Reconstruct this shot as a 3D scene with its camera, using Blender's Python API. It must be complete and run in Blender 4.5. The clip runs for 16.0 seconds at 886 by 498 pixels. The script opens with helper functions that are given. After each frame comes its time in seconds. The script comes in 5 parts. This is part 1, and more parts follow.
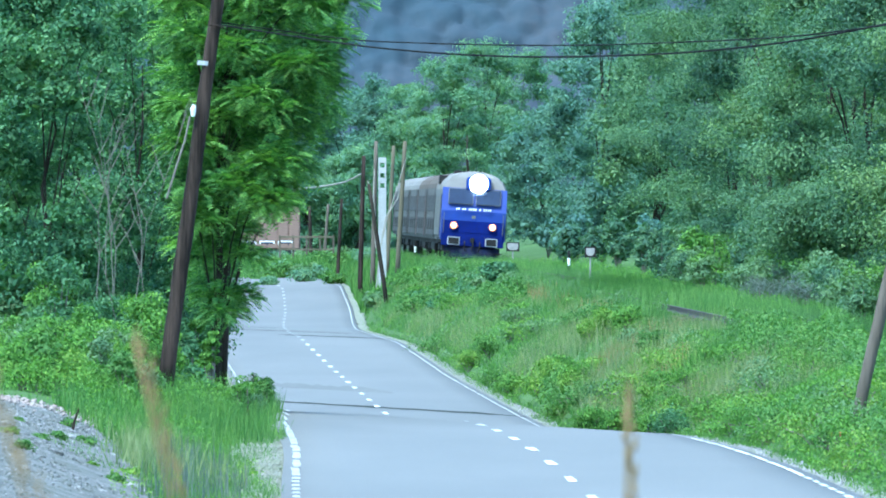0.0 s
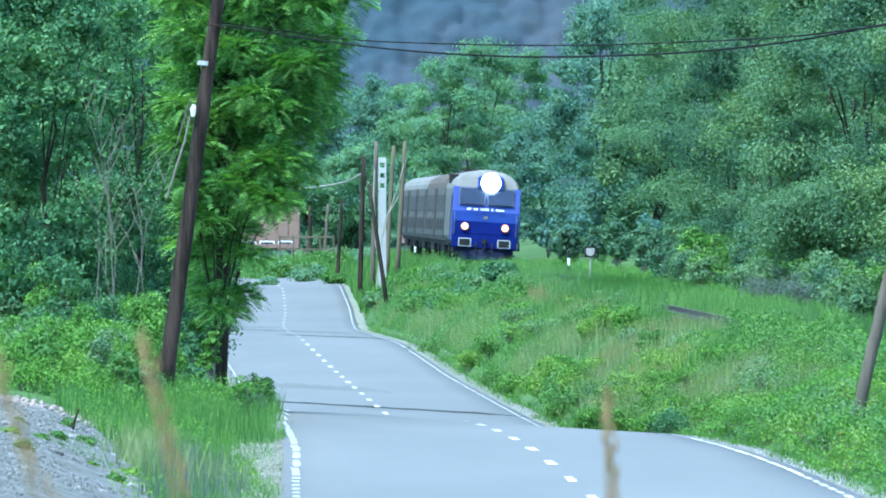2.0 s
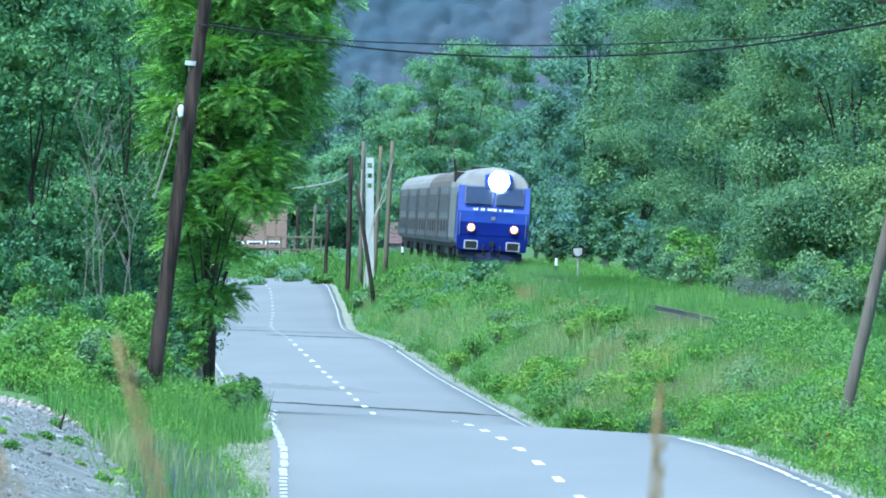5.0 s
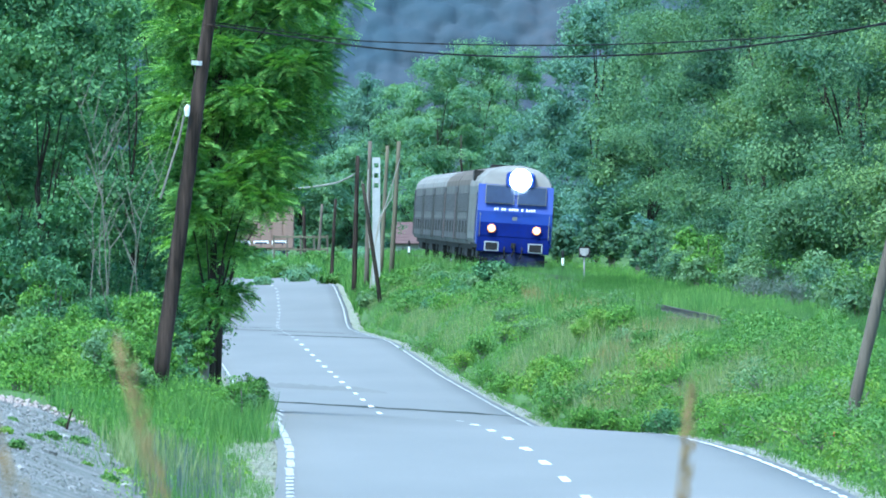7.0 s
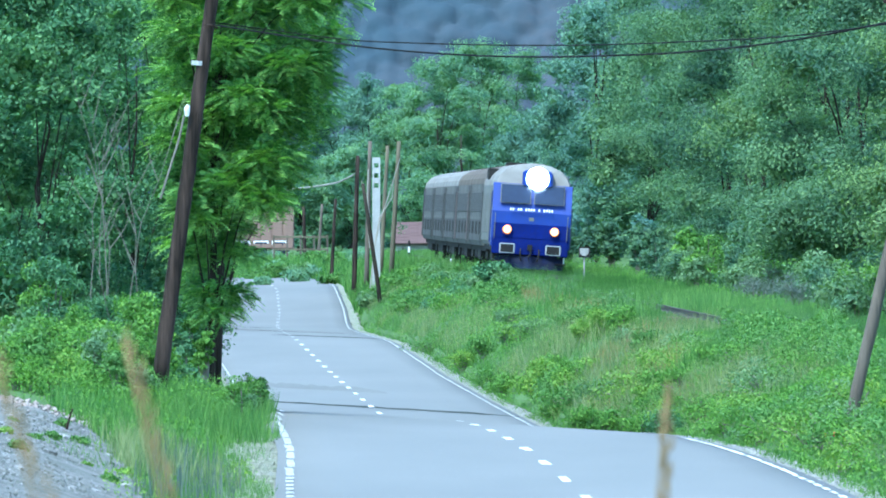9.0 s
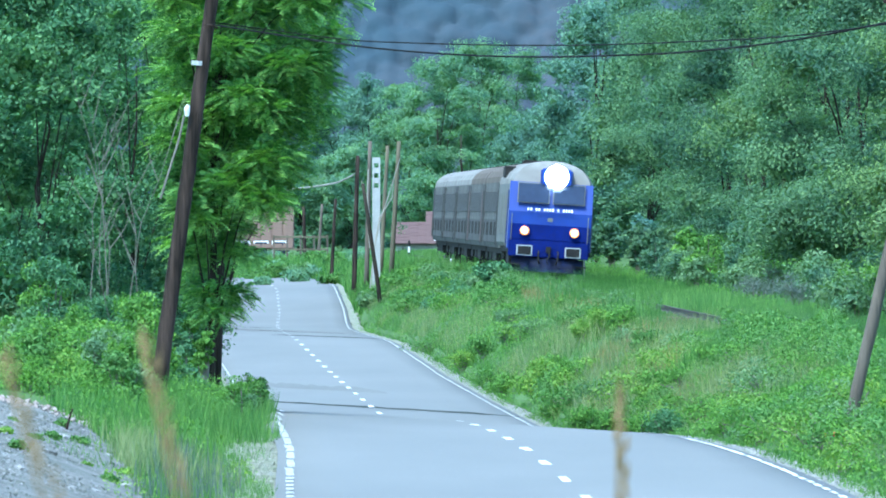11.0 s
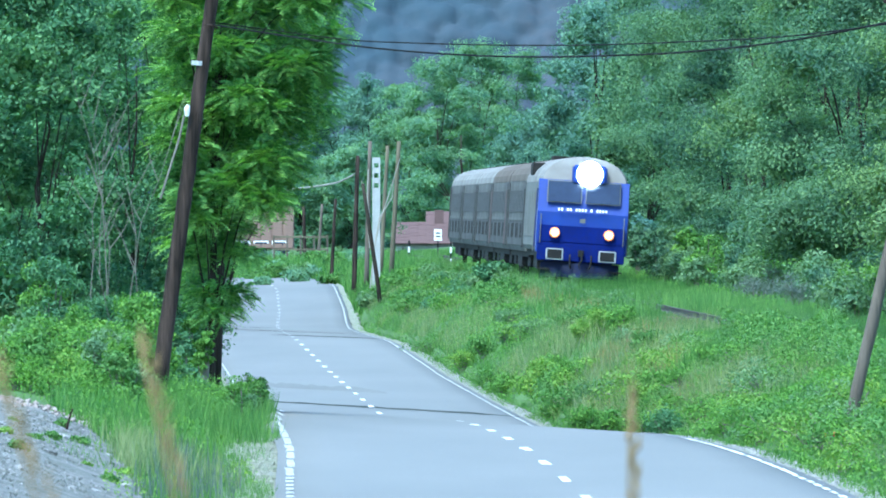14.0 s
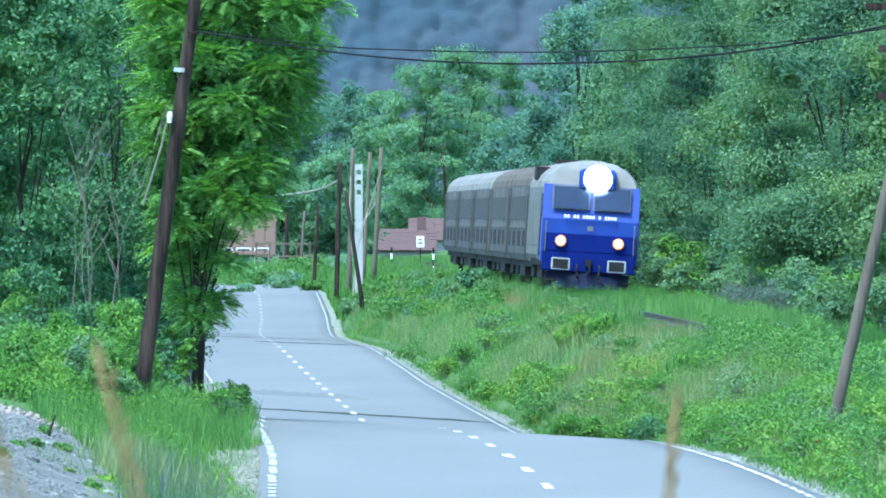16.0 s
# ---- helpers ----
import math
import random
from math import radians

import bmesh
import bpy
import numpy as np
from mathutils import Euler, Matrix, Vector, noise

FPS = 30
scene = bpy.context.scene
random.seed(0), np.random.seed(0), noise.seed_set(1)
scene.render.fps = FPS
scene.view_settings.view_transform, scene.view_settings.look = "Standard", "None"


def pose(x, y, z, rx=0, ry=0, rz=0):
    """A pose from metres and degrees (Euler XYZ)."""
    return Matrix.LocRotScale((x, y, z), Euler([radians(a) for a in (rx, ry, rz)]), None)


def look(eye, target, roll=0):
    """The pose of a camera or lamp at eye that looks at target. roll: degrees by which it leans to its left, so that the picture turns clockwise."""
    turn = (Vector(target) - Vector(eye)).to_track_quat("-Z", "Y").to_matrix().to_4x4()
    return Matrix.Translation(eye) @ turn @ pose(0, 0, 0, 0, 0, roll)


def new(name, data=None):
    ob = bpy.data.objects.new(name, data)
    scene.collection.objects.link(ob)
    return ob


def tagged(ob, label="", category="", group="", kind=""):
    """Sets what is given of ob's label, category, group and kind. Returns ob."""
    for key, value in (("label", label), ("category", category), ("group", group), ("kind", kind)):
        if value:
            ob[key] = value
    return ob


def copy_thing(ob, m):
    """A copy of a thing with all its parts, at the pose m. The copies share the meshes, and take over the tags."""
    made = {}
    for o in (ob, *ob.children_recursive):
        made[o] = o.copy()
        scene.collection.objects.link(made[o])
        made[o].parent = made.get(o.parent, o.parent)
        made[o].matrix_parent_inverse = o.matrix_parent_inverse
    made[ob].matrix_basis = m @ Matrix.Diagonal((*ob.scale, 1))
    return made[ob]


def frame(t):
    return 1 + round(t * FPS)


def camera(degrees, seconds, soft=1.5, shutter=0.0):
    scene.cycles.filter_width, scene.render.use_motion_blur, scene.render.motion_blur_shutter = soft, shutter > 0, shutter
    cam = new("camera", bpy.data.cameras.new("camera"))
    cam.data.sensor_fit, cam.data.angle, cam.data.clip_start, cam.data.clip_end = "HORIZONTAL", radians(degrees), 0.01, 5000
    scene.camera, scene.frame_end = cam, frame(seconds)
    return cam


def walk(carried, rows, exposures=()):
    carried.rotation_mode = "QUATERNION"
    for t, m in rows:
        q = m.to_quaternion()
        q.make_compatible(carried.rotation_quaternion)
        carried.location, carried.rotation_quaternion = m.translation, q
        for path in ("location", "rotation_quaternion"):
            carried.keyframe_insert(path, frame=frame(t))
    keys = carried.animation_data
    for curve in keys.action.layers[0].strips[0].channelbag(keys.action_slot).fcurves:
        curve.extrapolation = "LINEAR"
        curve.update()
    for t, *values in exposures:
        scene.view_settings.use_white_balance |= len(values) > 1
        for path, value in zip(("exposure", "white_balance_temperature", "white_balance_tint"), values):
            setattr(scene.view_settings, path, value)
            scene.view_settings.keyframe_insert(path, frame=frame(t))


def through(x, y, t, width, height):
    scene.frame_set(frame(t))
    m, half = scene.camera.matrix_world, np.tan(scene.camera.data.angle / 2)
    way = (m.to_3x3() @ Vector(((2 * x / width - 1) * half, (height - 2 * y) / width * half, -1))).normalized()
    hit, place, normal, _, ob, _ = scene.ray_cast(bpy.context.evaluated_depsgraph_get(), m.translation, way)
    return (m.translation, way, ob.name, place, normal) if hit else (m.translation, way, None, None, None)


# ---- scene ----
FOCAL = 24000.0      # focal length in units of the picture's 1568 columns
EYE_Z = 3.3          # lens above the near carriageway

cam = camera(math.degrees(2 * math.atan(784 / FOCAL)), 16.0, soft=1.8)


def aim(dx, dy):
    """Camera pose turned a little from its rest, in focal units."""
    return pose(0, 0, EYE_Z, 90 - math.degrees((73 - dy) / FOCAL), 0, math.degrees(dx / FOCAL))


TURNS = [(0.0, 10.7, 0), (2.0, 10.7, 0), (2.4, 9, 0), (2.6, 5, 0), (3.0, -8, 0), (3.5, -17.5, 1.3), (3.8, -30, 1.5),
         (4.0, -36, 1.5), (4.2, -33, 0.8), (4.8, -16, 0.3), (5.6, -3, 0), (6.3, 0, 0), (14.0, 0, 0), (14.5, -5, 1.5),
         (15.0, -15, 5.5), (15.5, -23.5, 8.5), (16.0, -31, 12)]
walk(cam, [(t, aim(dx, dy)) for t, dx, dy in TURNS],
     exposures=[(0.0, 2.22, 5150, -7), (16.0, 2.22, 5150, -7)])
cam.data.dof.use_dof = True
cam.data.dof.focus_distance = 420.0
cam.data.dof.aperture_fstop = 27.0

# ---------------------------------------------------------------- light
world = bpy.data.worlds.new("overcast_sky")
scene.world = world
world.use_nodes = True
wn = world.node_tree.nodes
sky = wn.new("ShaderNodeTexSky")
sky.sky_type = "NISHITA"
sky.sun_disc = False
sky.sun_elevation = radians(61)
sky.sun_rotation = radians(212)
wn["Background"].inputs["Strength"].default_value = 0.118
world.node_tree.links.new(sky.outputs[0], wn["Background"].inputs[0])
sun_data = bpy.data.lights.new("sun", "SUN")
sun_data.energy = 1.75
sun_data.angle = radians(18)
sun_data.color = (1.0, 0.96, 0.9)
sun = new("sun", sun_data)
sun.matrix_world = look((-18.8, -30.1, 64), (0, 0, 0))

# ---------------------------------------------------------------- materials


def nodes_of(name):
    m = bpy.data.materials.new(name)
    m.use_nodes = True
    nt = m.node_tree
    return m, nt, nt.nodes["Principled BSDF"]


def mix_colour(nt, fac, a, b, mode="MIX"):
    mx = nt.nodes.new("ShaderNodeMix")
    mx.data_type = "RGBA"
    mx.blend_type = mode
    for key, v in ((0, fac), (6, a), (7, b)):
        if hasattr(v, "is_output"):
            nt.links.new(v, mx.inputs[key])
        else:
            mx.inputs[key].default_value = v if key == 0 else (*v, 1)
    return mx.outputs[2]


def noise_fac(nt, scale, detail=4.0, lo=0.35, hi=0.65, stretch=None):
    co = nt.nodes.new("ShaderNodeTexCoord")
    src = co.outputs["Object"]
    if stretch:
        mp = nt.nodes.new("ShaderNodeMapping")
        mp.inputs["Scale"].default_value = stretch
        nt.links.new(src, mp.inputs[0])
        src = mp.outputs[0]
    n = nt.nodes.new("ShaderNodeTexNoise")
    n.inputs["Scale"].default_value = scale
    n.inputs["Detail"].default_value = detail
    nt.links.new(src, n.inputs["Vector"])
    r = nt.nodes.new("ShaderNodeMapRange")
    r.inputs[1].default_value, r.inputs[2].default_value = lo, hi
    nt.links.new(n.outputs[0], r.inputs[0])
    return r.outputs[0]


def add_bump(nt, bsdf, fac, strength, distance):
    b = nt.nodes.new("ShaderNodeBump")
    b.inputs["Strength"].default_value = strength
    b.inputs["Distance"].default_value = distance
    nt.links.new(fac, b.inputs["Height"])
    nt.links.new(b.outputs[0], bsdf.inputs["Normal"])


def surface(name, a, b, coarse=0.5, fine=12.0, rough=0.8, metal=0.0, bump=0.3, depth=0.01, c=None, stretch=None):
    """Two colours mixed at a coarse scale, broken up by a fine grain."""
    m, nt, bsdf = nodes_of(name)
    big = noise_fac(nt, coarse, 5, stretch=stretch)
    small = noise_fac(nt, fine, 6, 0.3, 0.7, stretch=stretch)
    col = mix_colour(nt, big, a, b)
    c = c or tuple(v * 0.55 for v in a)
    r = nt.nodes.new("ShaderNodeMath")
    r.operation = "MULTIPLY"
    r.inputs[1].default_value = 0.5
    nt.links.new(small, r.inputs[0])
    nt.links.new(mix_colour(nt, r.outputs[0], col, c), bsdf.inputs["Base Color"])
    bsdf.inputs["Roughness"].default_value = rough
    bsdf.inputs["Metallic"].default_value = metal
    if rough >= 0.84:
        bsdf.inputs["Specular IOR Level"].default_value = 0.12
    if bump:
        add_bump(nt, bsdf, small, bump, depth)
    return m


def leaf_material(name, dark, mid, light, gloss=0.6, through=0.35):
    m, nt, bsdf = nodes_of(name)
    geo = nt.nodes.new("ShaderNodeNewGeometry")
    ramp = nt.nodes.new("ShaderNodeValToRGB")
    e = ramp.color_ramp.elements
    e[0].color, e[1].color = (*dark, 1), (*light, 1)
    k = ramp.color_ramp.elements.new(0.55)
    k.color = (*mid, 1)
    nt.links.new(geo.outputs["Random Per Island"], ramp.inputs[0])
    big = noise_fac(nt, 0.7, 3)
    col = mix_colour(nt, big, (0.72, 0.8, 0.85), (1.2, 1.15, 0.9))
    col = mix_colour(nt, 1.0, ramp.outputs[0], col, "MULTIPLY")
    nt.links.new(col, bsdf.inputs["Base Color"])
    bsdf.inputs["Roughness"].default_value = gloss
    bsdf.inputs["Specular IOR Level"].default_value = 0.22
    tr = nt.nodes.new("ShaderNodeBsdfTranslucent")
    nt.links.new(mix_colour(nt, 1.0, col, (0.9, 1.0, 0.35), "MULTIPLY"), tr.inputs[0])
    ms = nt.nodes.new("ShaderNodeMixShader")
    ms.inputs[0].default_value = through
    nt.links.new(bsdf.outputs[0], ms.inputs[1])
    nt.links.new(tr.outputs[0], ms.inputs[2])
    nt.links.new(ms.outputs[0], nt.nodes["Material Output"].inputs[0])
    return m


def glow(name, colour, strength):
    m, nt, bsdf = nodes_of(name)
    bsdf.inputs["Base Color"].default_value = (*colour, 1)
    bsdf.inputs["Emission Color"].default_value = (*colour, 1)
    bsdf.inputs["Emission Strength"].default_value = strength
    return m


M_ASPHALT = surface("worn_asphalt", (0.122, 0.117, 0.105), (0.152, 0.145, 0.131), 0.25, 30, 0.75, bump=0.25, depth=0.01,
                    c=(0.1, 0.1, 0.1), stretch=(1, 0.15, 1))
M_LINE = surface("road_paint", (0.72, 0.72, 0.7), (0.58, 0.58, 0.56), 1.5, 20, 0.7, c=(0.42, 0.42, 0.41))
M_VERGE = surface("verge_gravel", (0.26, 0.25, 0.22), (0.13, 0.15, 0.09), 2.5, 16, 0.95, bump=0.15, depth=0.01, c=(0.16, 0.17, 0.12))
M_SOIL = surface("meadow_soil", (0.05, 0.105, 0.03), (0.085, 0.155, 0.045), 0.12, 2.5, 0.95, bump=0.7, depth=0.1, c=(0.05, 0.05, 0.025))
M_RUBBLE = surface("grey_rubble", (0.21, 0.205, 0.2), (0.12, 0.125, 0.11), 1.6, 9, 0.95, bump=1.0, depth=0.06, c=(0.14, 0.14, 0.12))
M_STONE = surface("pale_stone", (0.24, 0.235, 0.225), (0.36, 0.35, 0.34), 3, 15, 0.9)
M_PINKSTONE = surface("brick_rubble", (0.3, 0.22, 0.2), (0.36, 0.33, 0.3), 3, 15, 0.9)
M_BARK = surface("tree_bark", (0.026, 0.021, 0.016), (0.05, 0.042, 0.033), 1.5, 14, 0.95, bump=0.9, depth=0.03, stretch=(1, 1, 0.2))
M_TWIG = surface("grey_twig", (0.19, 0.175, 0.145), (0.13, 0.12, 0.1), 2, 14, 0.9)
M_DEADWOOD = surface("bleached_deadwood", (0.36, 0.34, 0.3), (0.26, 0.24, 0.2), 2, 12, 0.85)
M_POLE = surface("tarred_pole_wood", (0.014, 0.0105, 0.0085), (0.075, 0.052, 0.042), 9, 34, 0.85, bump=0.8, depth=0.02,
                 c=(0.006, 0.005, 0.004), stretch=(1, 1, 0.08))
M_GREYPOLE = surface("weathered_grey_wood", (0.15, 0.125, 0.1), (0.1, 0.085, 0.07), 2, 14, 0.9, bump=0.8, depth=0.02,
                     c=(0.05, 0.04, 0.03), stretch=(1, 1, 0.1))
M_TANPOLE = surface("tan_pole_wood", (0.15, 0.13, 0.09), (0.1, 0.09, 0.06), 2, 14, 0.85, stretch=(1, 1, 0.1))
M_CONCRETE = surface("pale_concrete", (0.42, 0.42, 0.41), (0.32, 0.32, 0.31), 1.2, 14, 0.85)
M_WIRE = surface("dark_cable", (0.008, 0.008, 0.009), (0.013, 0.013, 0.013), 1, 10, 0.9)
M_PORCELAIN = surface("white_porcelain", (0.8, 0.8, 0.78), (0.7, 0.7, 0.68), 3, 20, 0.3)
M_STEEL = surface("galvanised_steel", (0.5, 0.5, 0.5), (0.38, 0.38, 0.38), 4, 20, 0.45, metal=0.6)
M_RAIL = surface("rusty_rail", (0.035, 0.023, 0.018), (0.022, 0.015, 0.012), 2, 14, 0.7, metal=0.2, c=(0.05, 0.03, 0.02))
M_BALLAST = surface("track_ballast", (0.075, 0.06, 0.045), (0.05, 0.06, 0.035), 1, 8, 0.95, bump=1.0, depth=0.08)
M_SLEEPER = surface("sleeper_wood", (0.1, 0.08, 0.06), (0.15, 0.125, 0.1), 2, 12, 0.9)
M_BLUE = surface("blue_loco_paint", (0.002, 0.022, 0.2), (0.004, 0.03, 0.24), 0.9, 7, 0.55, bump=0.05, depth=0.004, c=(0.01, 0.03, 0.17))
M_DARKBLUE = surface("soiled_blue_paint", (0.002, 0.008, 0.1), (0.004, 0.012, 0.14), 1.5, 8, 0.85, bump=0.05, c=(0.008, 0.012, 0.07))
# grime and the shadow on the lower nose are both in this colour
M_PLOUGH = surface("grimy_shaded_plough_paint", (0.006, 0.012, 0.05), (0.015, 0.018, 0.035), 2.5, 9, 0.88, bump=0.05, c=(0.02, 0.018, 0.016))
M_LIGHTGREY = surface("light_grey_paint", (0.15, 0.155, 0.15), (0.11, 0.11, 0.105), 0.8, 6, 0.85, c=(0.1, 0.1, 0.09))
M_COACH = surface("grimy_coach_grey", (0.135, 0.134, 0.13), (0.08, 0.077, 0.073), 0.3, 2.2, 0.88, c=(0.035, 0.033, 0.03))
M_COACHLOW = surface("sooty_coach_skirt", (0.085, 0.085, 0.085), (0.055, 0.054, 0.052), 0.4, 3, 0.88, c=(0.04, 0.04, 0.04))
M_BAND = surface("pale_coach_band", (0.13, 0.13, 0.12), (0.09, 0.09, 0.085), 0.4, 4, 0.86)
M_ROOF = surface("pale_grey_roof", (0.24, 0.235, 0.225), (0.16, 0.15, 0.14), 0.3, 3, 0.9, c=(0.12, 0.11, 0.1))
M_ROOFBROWN = surface("sooty_brown_roof", (0.12, 0.102, 0.088), (0.085, 0.07, 0.058), 0.3, 3, 0.9, c=(0.075, 0.06, 0.05))
M_DARK = surface("underframe_black", (0.02, 0.02, 0.021), (0.034, 0.031, 0.028), 1.5, 8, 0.88)
M_RUST = surface("rust_red_gangway", (0.075, 0.03, 0.026), (0.05, 0.025, 0.023), 2, 9, 0.8)
M_WHITE = surface("white_paint", (0.8, 0.8, 0.78), (0.72, 0.72, 0.7), 2, 14, 0.6)
M_TILE = surface("orange_roof_tile", (0.1, 0.066, 0.05), (0.15, 0.102, 0.075), 1.4, 5, 0.85, c=(0.08, 0.06, 0.05))
# red is dulled to put the valley haze into the tile colour
M_TILERED = surface("hazed_red_roof_tile", (0.1, 0.064, 0.06), (0.13, 0.086, 0.079), 0.9, 5, 0.85, c=(0.09, 0.055, 0.054))
M_PLASTER = surface("grey_plaster", (0.3, 0.3, 0.29), (0.36, 0.36, 0.35), 0.5, 6, 0.9)
M_STRAW = surface("dry_grass_stem", (0.22, 0.14, 0.055), (0.17, 0.12, 0.045), 9, 60, 0.8)
M_DARKSTREAK = surface("dark_asphalt", (0.03, 0.034, 0.028), (0.055, 0.058, 0.05), 0.6, 6, 0.9, bump=0, stretch=(1, 0.1, 1))
M_DULLBAND = surface("dull_asphalt", (0.118, 0.113, 0.1), (0.138, 0.132, 0.118), 0.5, 8, 0.8, bump=0, stretch=(1, 0.1, 1))
M_WORNLINE = surface("worn_road_paint", (0.42, 0.42, 0.41), (0.27, 0.27, 0.26), 1.2, 9, 0.75, c=(0.22, 0.22, 0.21))
M_POPPY = surface("poppy_red", (0.5, 0.03, 0.02), (0.4, 0.02, 0.02), 20, 60, 0.6)
M_LAMP = glow("headlamp_light", (0.93, 0.97, 1.0), 9.0)
M_LAMPWARM = glow("warm_lamp_light", (1.0, 0.75, 0.5), 0.9)
M_LAMPHALO = glow("orange_lamp_halo", (1.0, 0.3, 0.05), 0.22)
M_GLASS = surface("dark_cab_glass", (0.012, 0.02, 0.05), (0.018, 0.028, 0.06), 1, 5, 0.22, bump=0)
M_COACHUPPER = surface("dull_upper_glass", (0.075, 0.078, 0.08), (0.06, 0.06, 0.062), 1, 5, 0.86, bump=0)
# blue of the distance haze is put into the hill's base colour
M_HILL = surface("hazed_far_forest", (0.038, 0.06, 0.08), (0.058, 0.065, 0.079), 0.03, 0.45, 1.0, bump=0, c=(0.03, 0.051, 0.069))

L_LOCUST = leaf_material("locust_leaves", (0.07, 0.165, 0.052), (0.16, 0.32, 0.085), (0.3, 0.5, 0.13))
L_BROAD = leaf_material("alder_leaves", (0.046, 0.112, 0.058), (0.086, 0.185, 0.088), (0.165, 0.295, 0.138))
# forest haze is put into these leaf colours by raised red and blue
L_FOREST = leaf_material("forest_leaves", (0.056, 0.118, 0.074), (0.1, 0.182, 0.1), (0.185, 0.295, 0.158))
L_FOREST2 = leaf_material("yellowish_forest_leaves", (0.066, 0.128, 0.066), (0.118, 0.2, 0.09), (0.21, 0.31, 0.14))
# darker copy that paints the forest's shaded depth
L_FOREST3 = leaf_material("shade_dark_forest_leaves", (0.04, 0.086, 0.06), (0.068, 0.135, 0.084), (0.118, 0.205, 0.118))
# distance haze is put into these two leaf colours as paler, bluer green
L_FAR = leaf_material("haze_paled_leaves", (0.13, 0.235, 0.17), (0.175, 0.3, 0.205), (0.225, 0.36, 0.24), 0.6, 0.5)
L_FAR2 = leaf_material("haze_blued_leaves", (0.085, 0.165, 0.145), (0.115, 0.21, 0.175), (0.155, 0.265, 0.21))
L_BUSH = leaf_material("bush_leaves", (0.06, 0.14, 0.028), (0.115, 0.238, 0.042), (0.2, 0.345, 0.065))
L_GREYBUSH = leaf_material("grey_bush_leaves", (0.08, 0.15, 0.07), (0.13, 0.22, 0.1), (0.22, 0.31, 0.17))
L_GRASS = leaf_material("meadow_grass", (0.05, 0.125, 0.028), (0.1, 0.21, 0.05), (0.19, 0.31, 0.1), 0.6)
L_DRYGRASS = leaf_material("seeding_pale_grass", (0.13, 0.19, 0.075), (0.21, 0.26, 0.12), (0.3, 0.32, 0.19), 0.7)
L_YELLOW = leaf_material("yellow_green_weed", (0.108, 0.21, 0.034), (0.162, 0.285, 0.048), (0.265, 0.375, 0.08), 0.6)
L_LAVENDER = leaf_material("grey_blue_weed", (0.09, 0.13, 0.1), (0.12, 0.15, 0.14), (0.18, 0.2, 0.22), 0.7)
L_RUSTY = leaf_material("reddish_dry_weed", (0.2, 0.13, 0.07), (0.26, 0.19, 0.1), (0.33, 0.27, 0.15), 0.7)

# ---------------------------------------------------------------- mesh helpers


def fast_mesh(name, verts, faces, mats, smooth=False, index=None):
    """A mesh from arrays; faces is (n, 3) or (n, 4)."""
    verts, faces = np.asarray(verts, np.float32), np.asarray(faces, np.int32)
    me = bpy.data.meshes.new(name)
    me.vertices.add(len(verts))
    me.vertices.foreach_set("co", verts.ravel())
    k = faces.shape[1]
    me.loops.add(faces.size)
    me.loops.foreach_set("vertex_index", faces.ravel())
    me.polygons.add(len(faces))
    me.polygons.foreach_set("loop_start", np.arange(0, faces.size, k, dtype=np.int32))
    me.polygons.foreach_set("loop_total", np.full(len(faces), k, np.int32))
    if smooth:
        me.polygons.foreach_set("use_smooth", np.ones(len(faces), bool))
    for m in mats:
        me.materials.append(m)
    if index is not None:
        me.polygons.foreach_set("material_index", np.asarray(index, np.int32))
    me.update(calc_edges=True)
    me.validate()
    return me


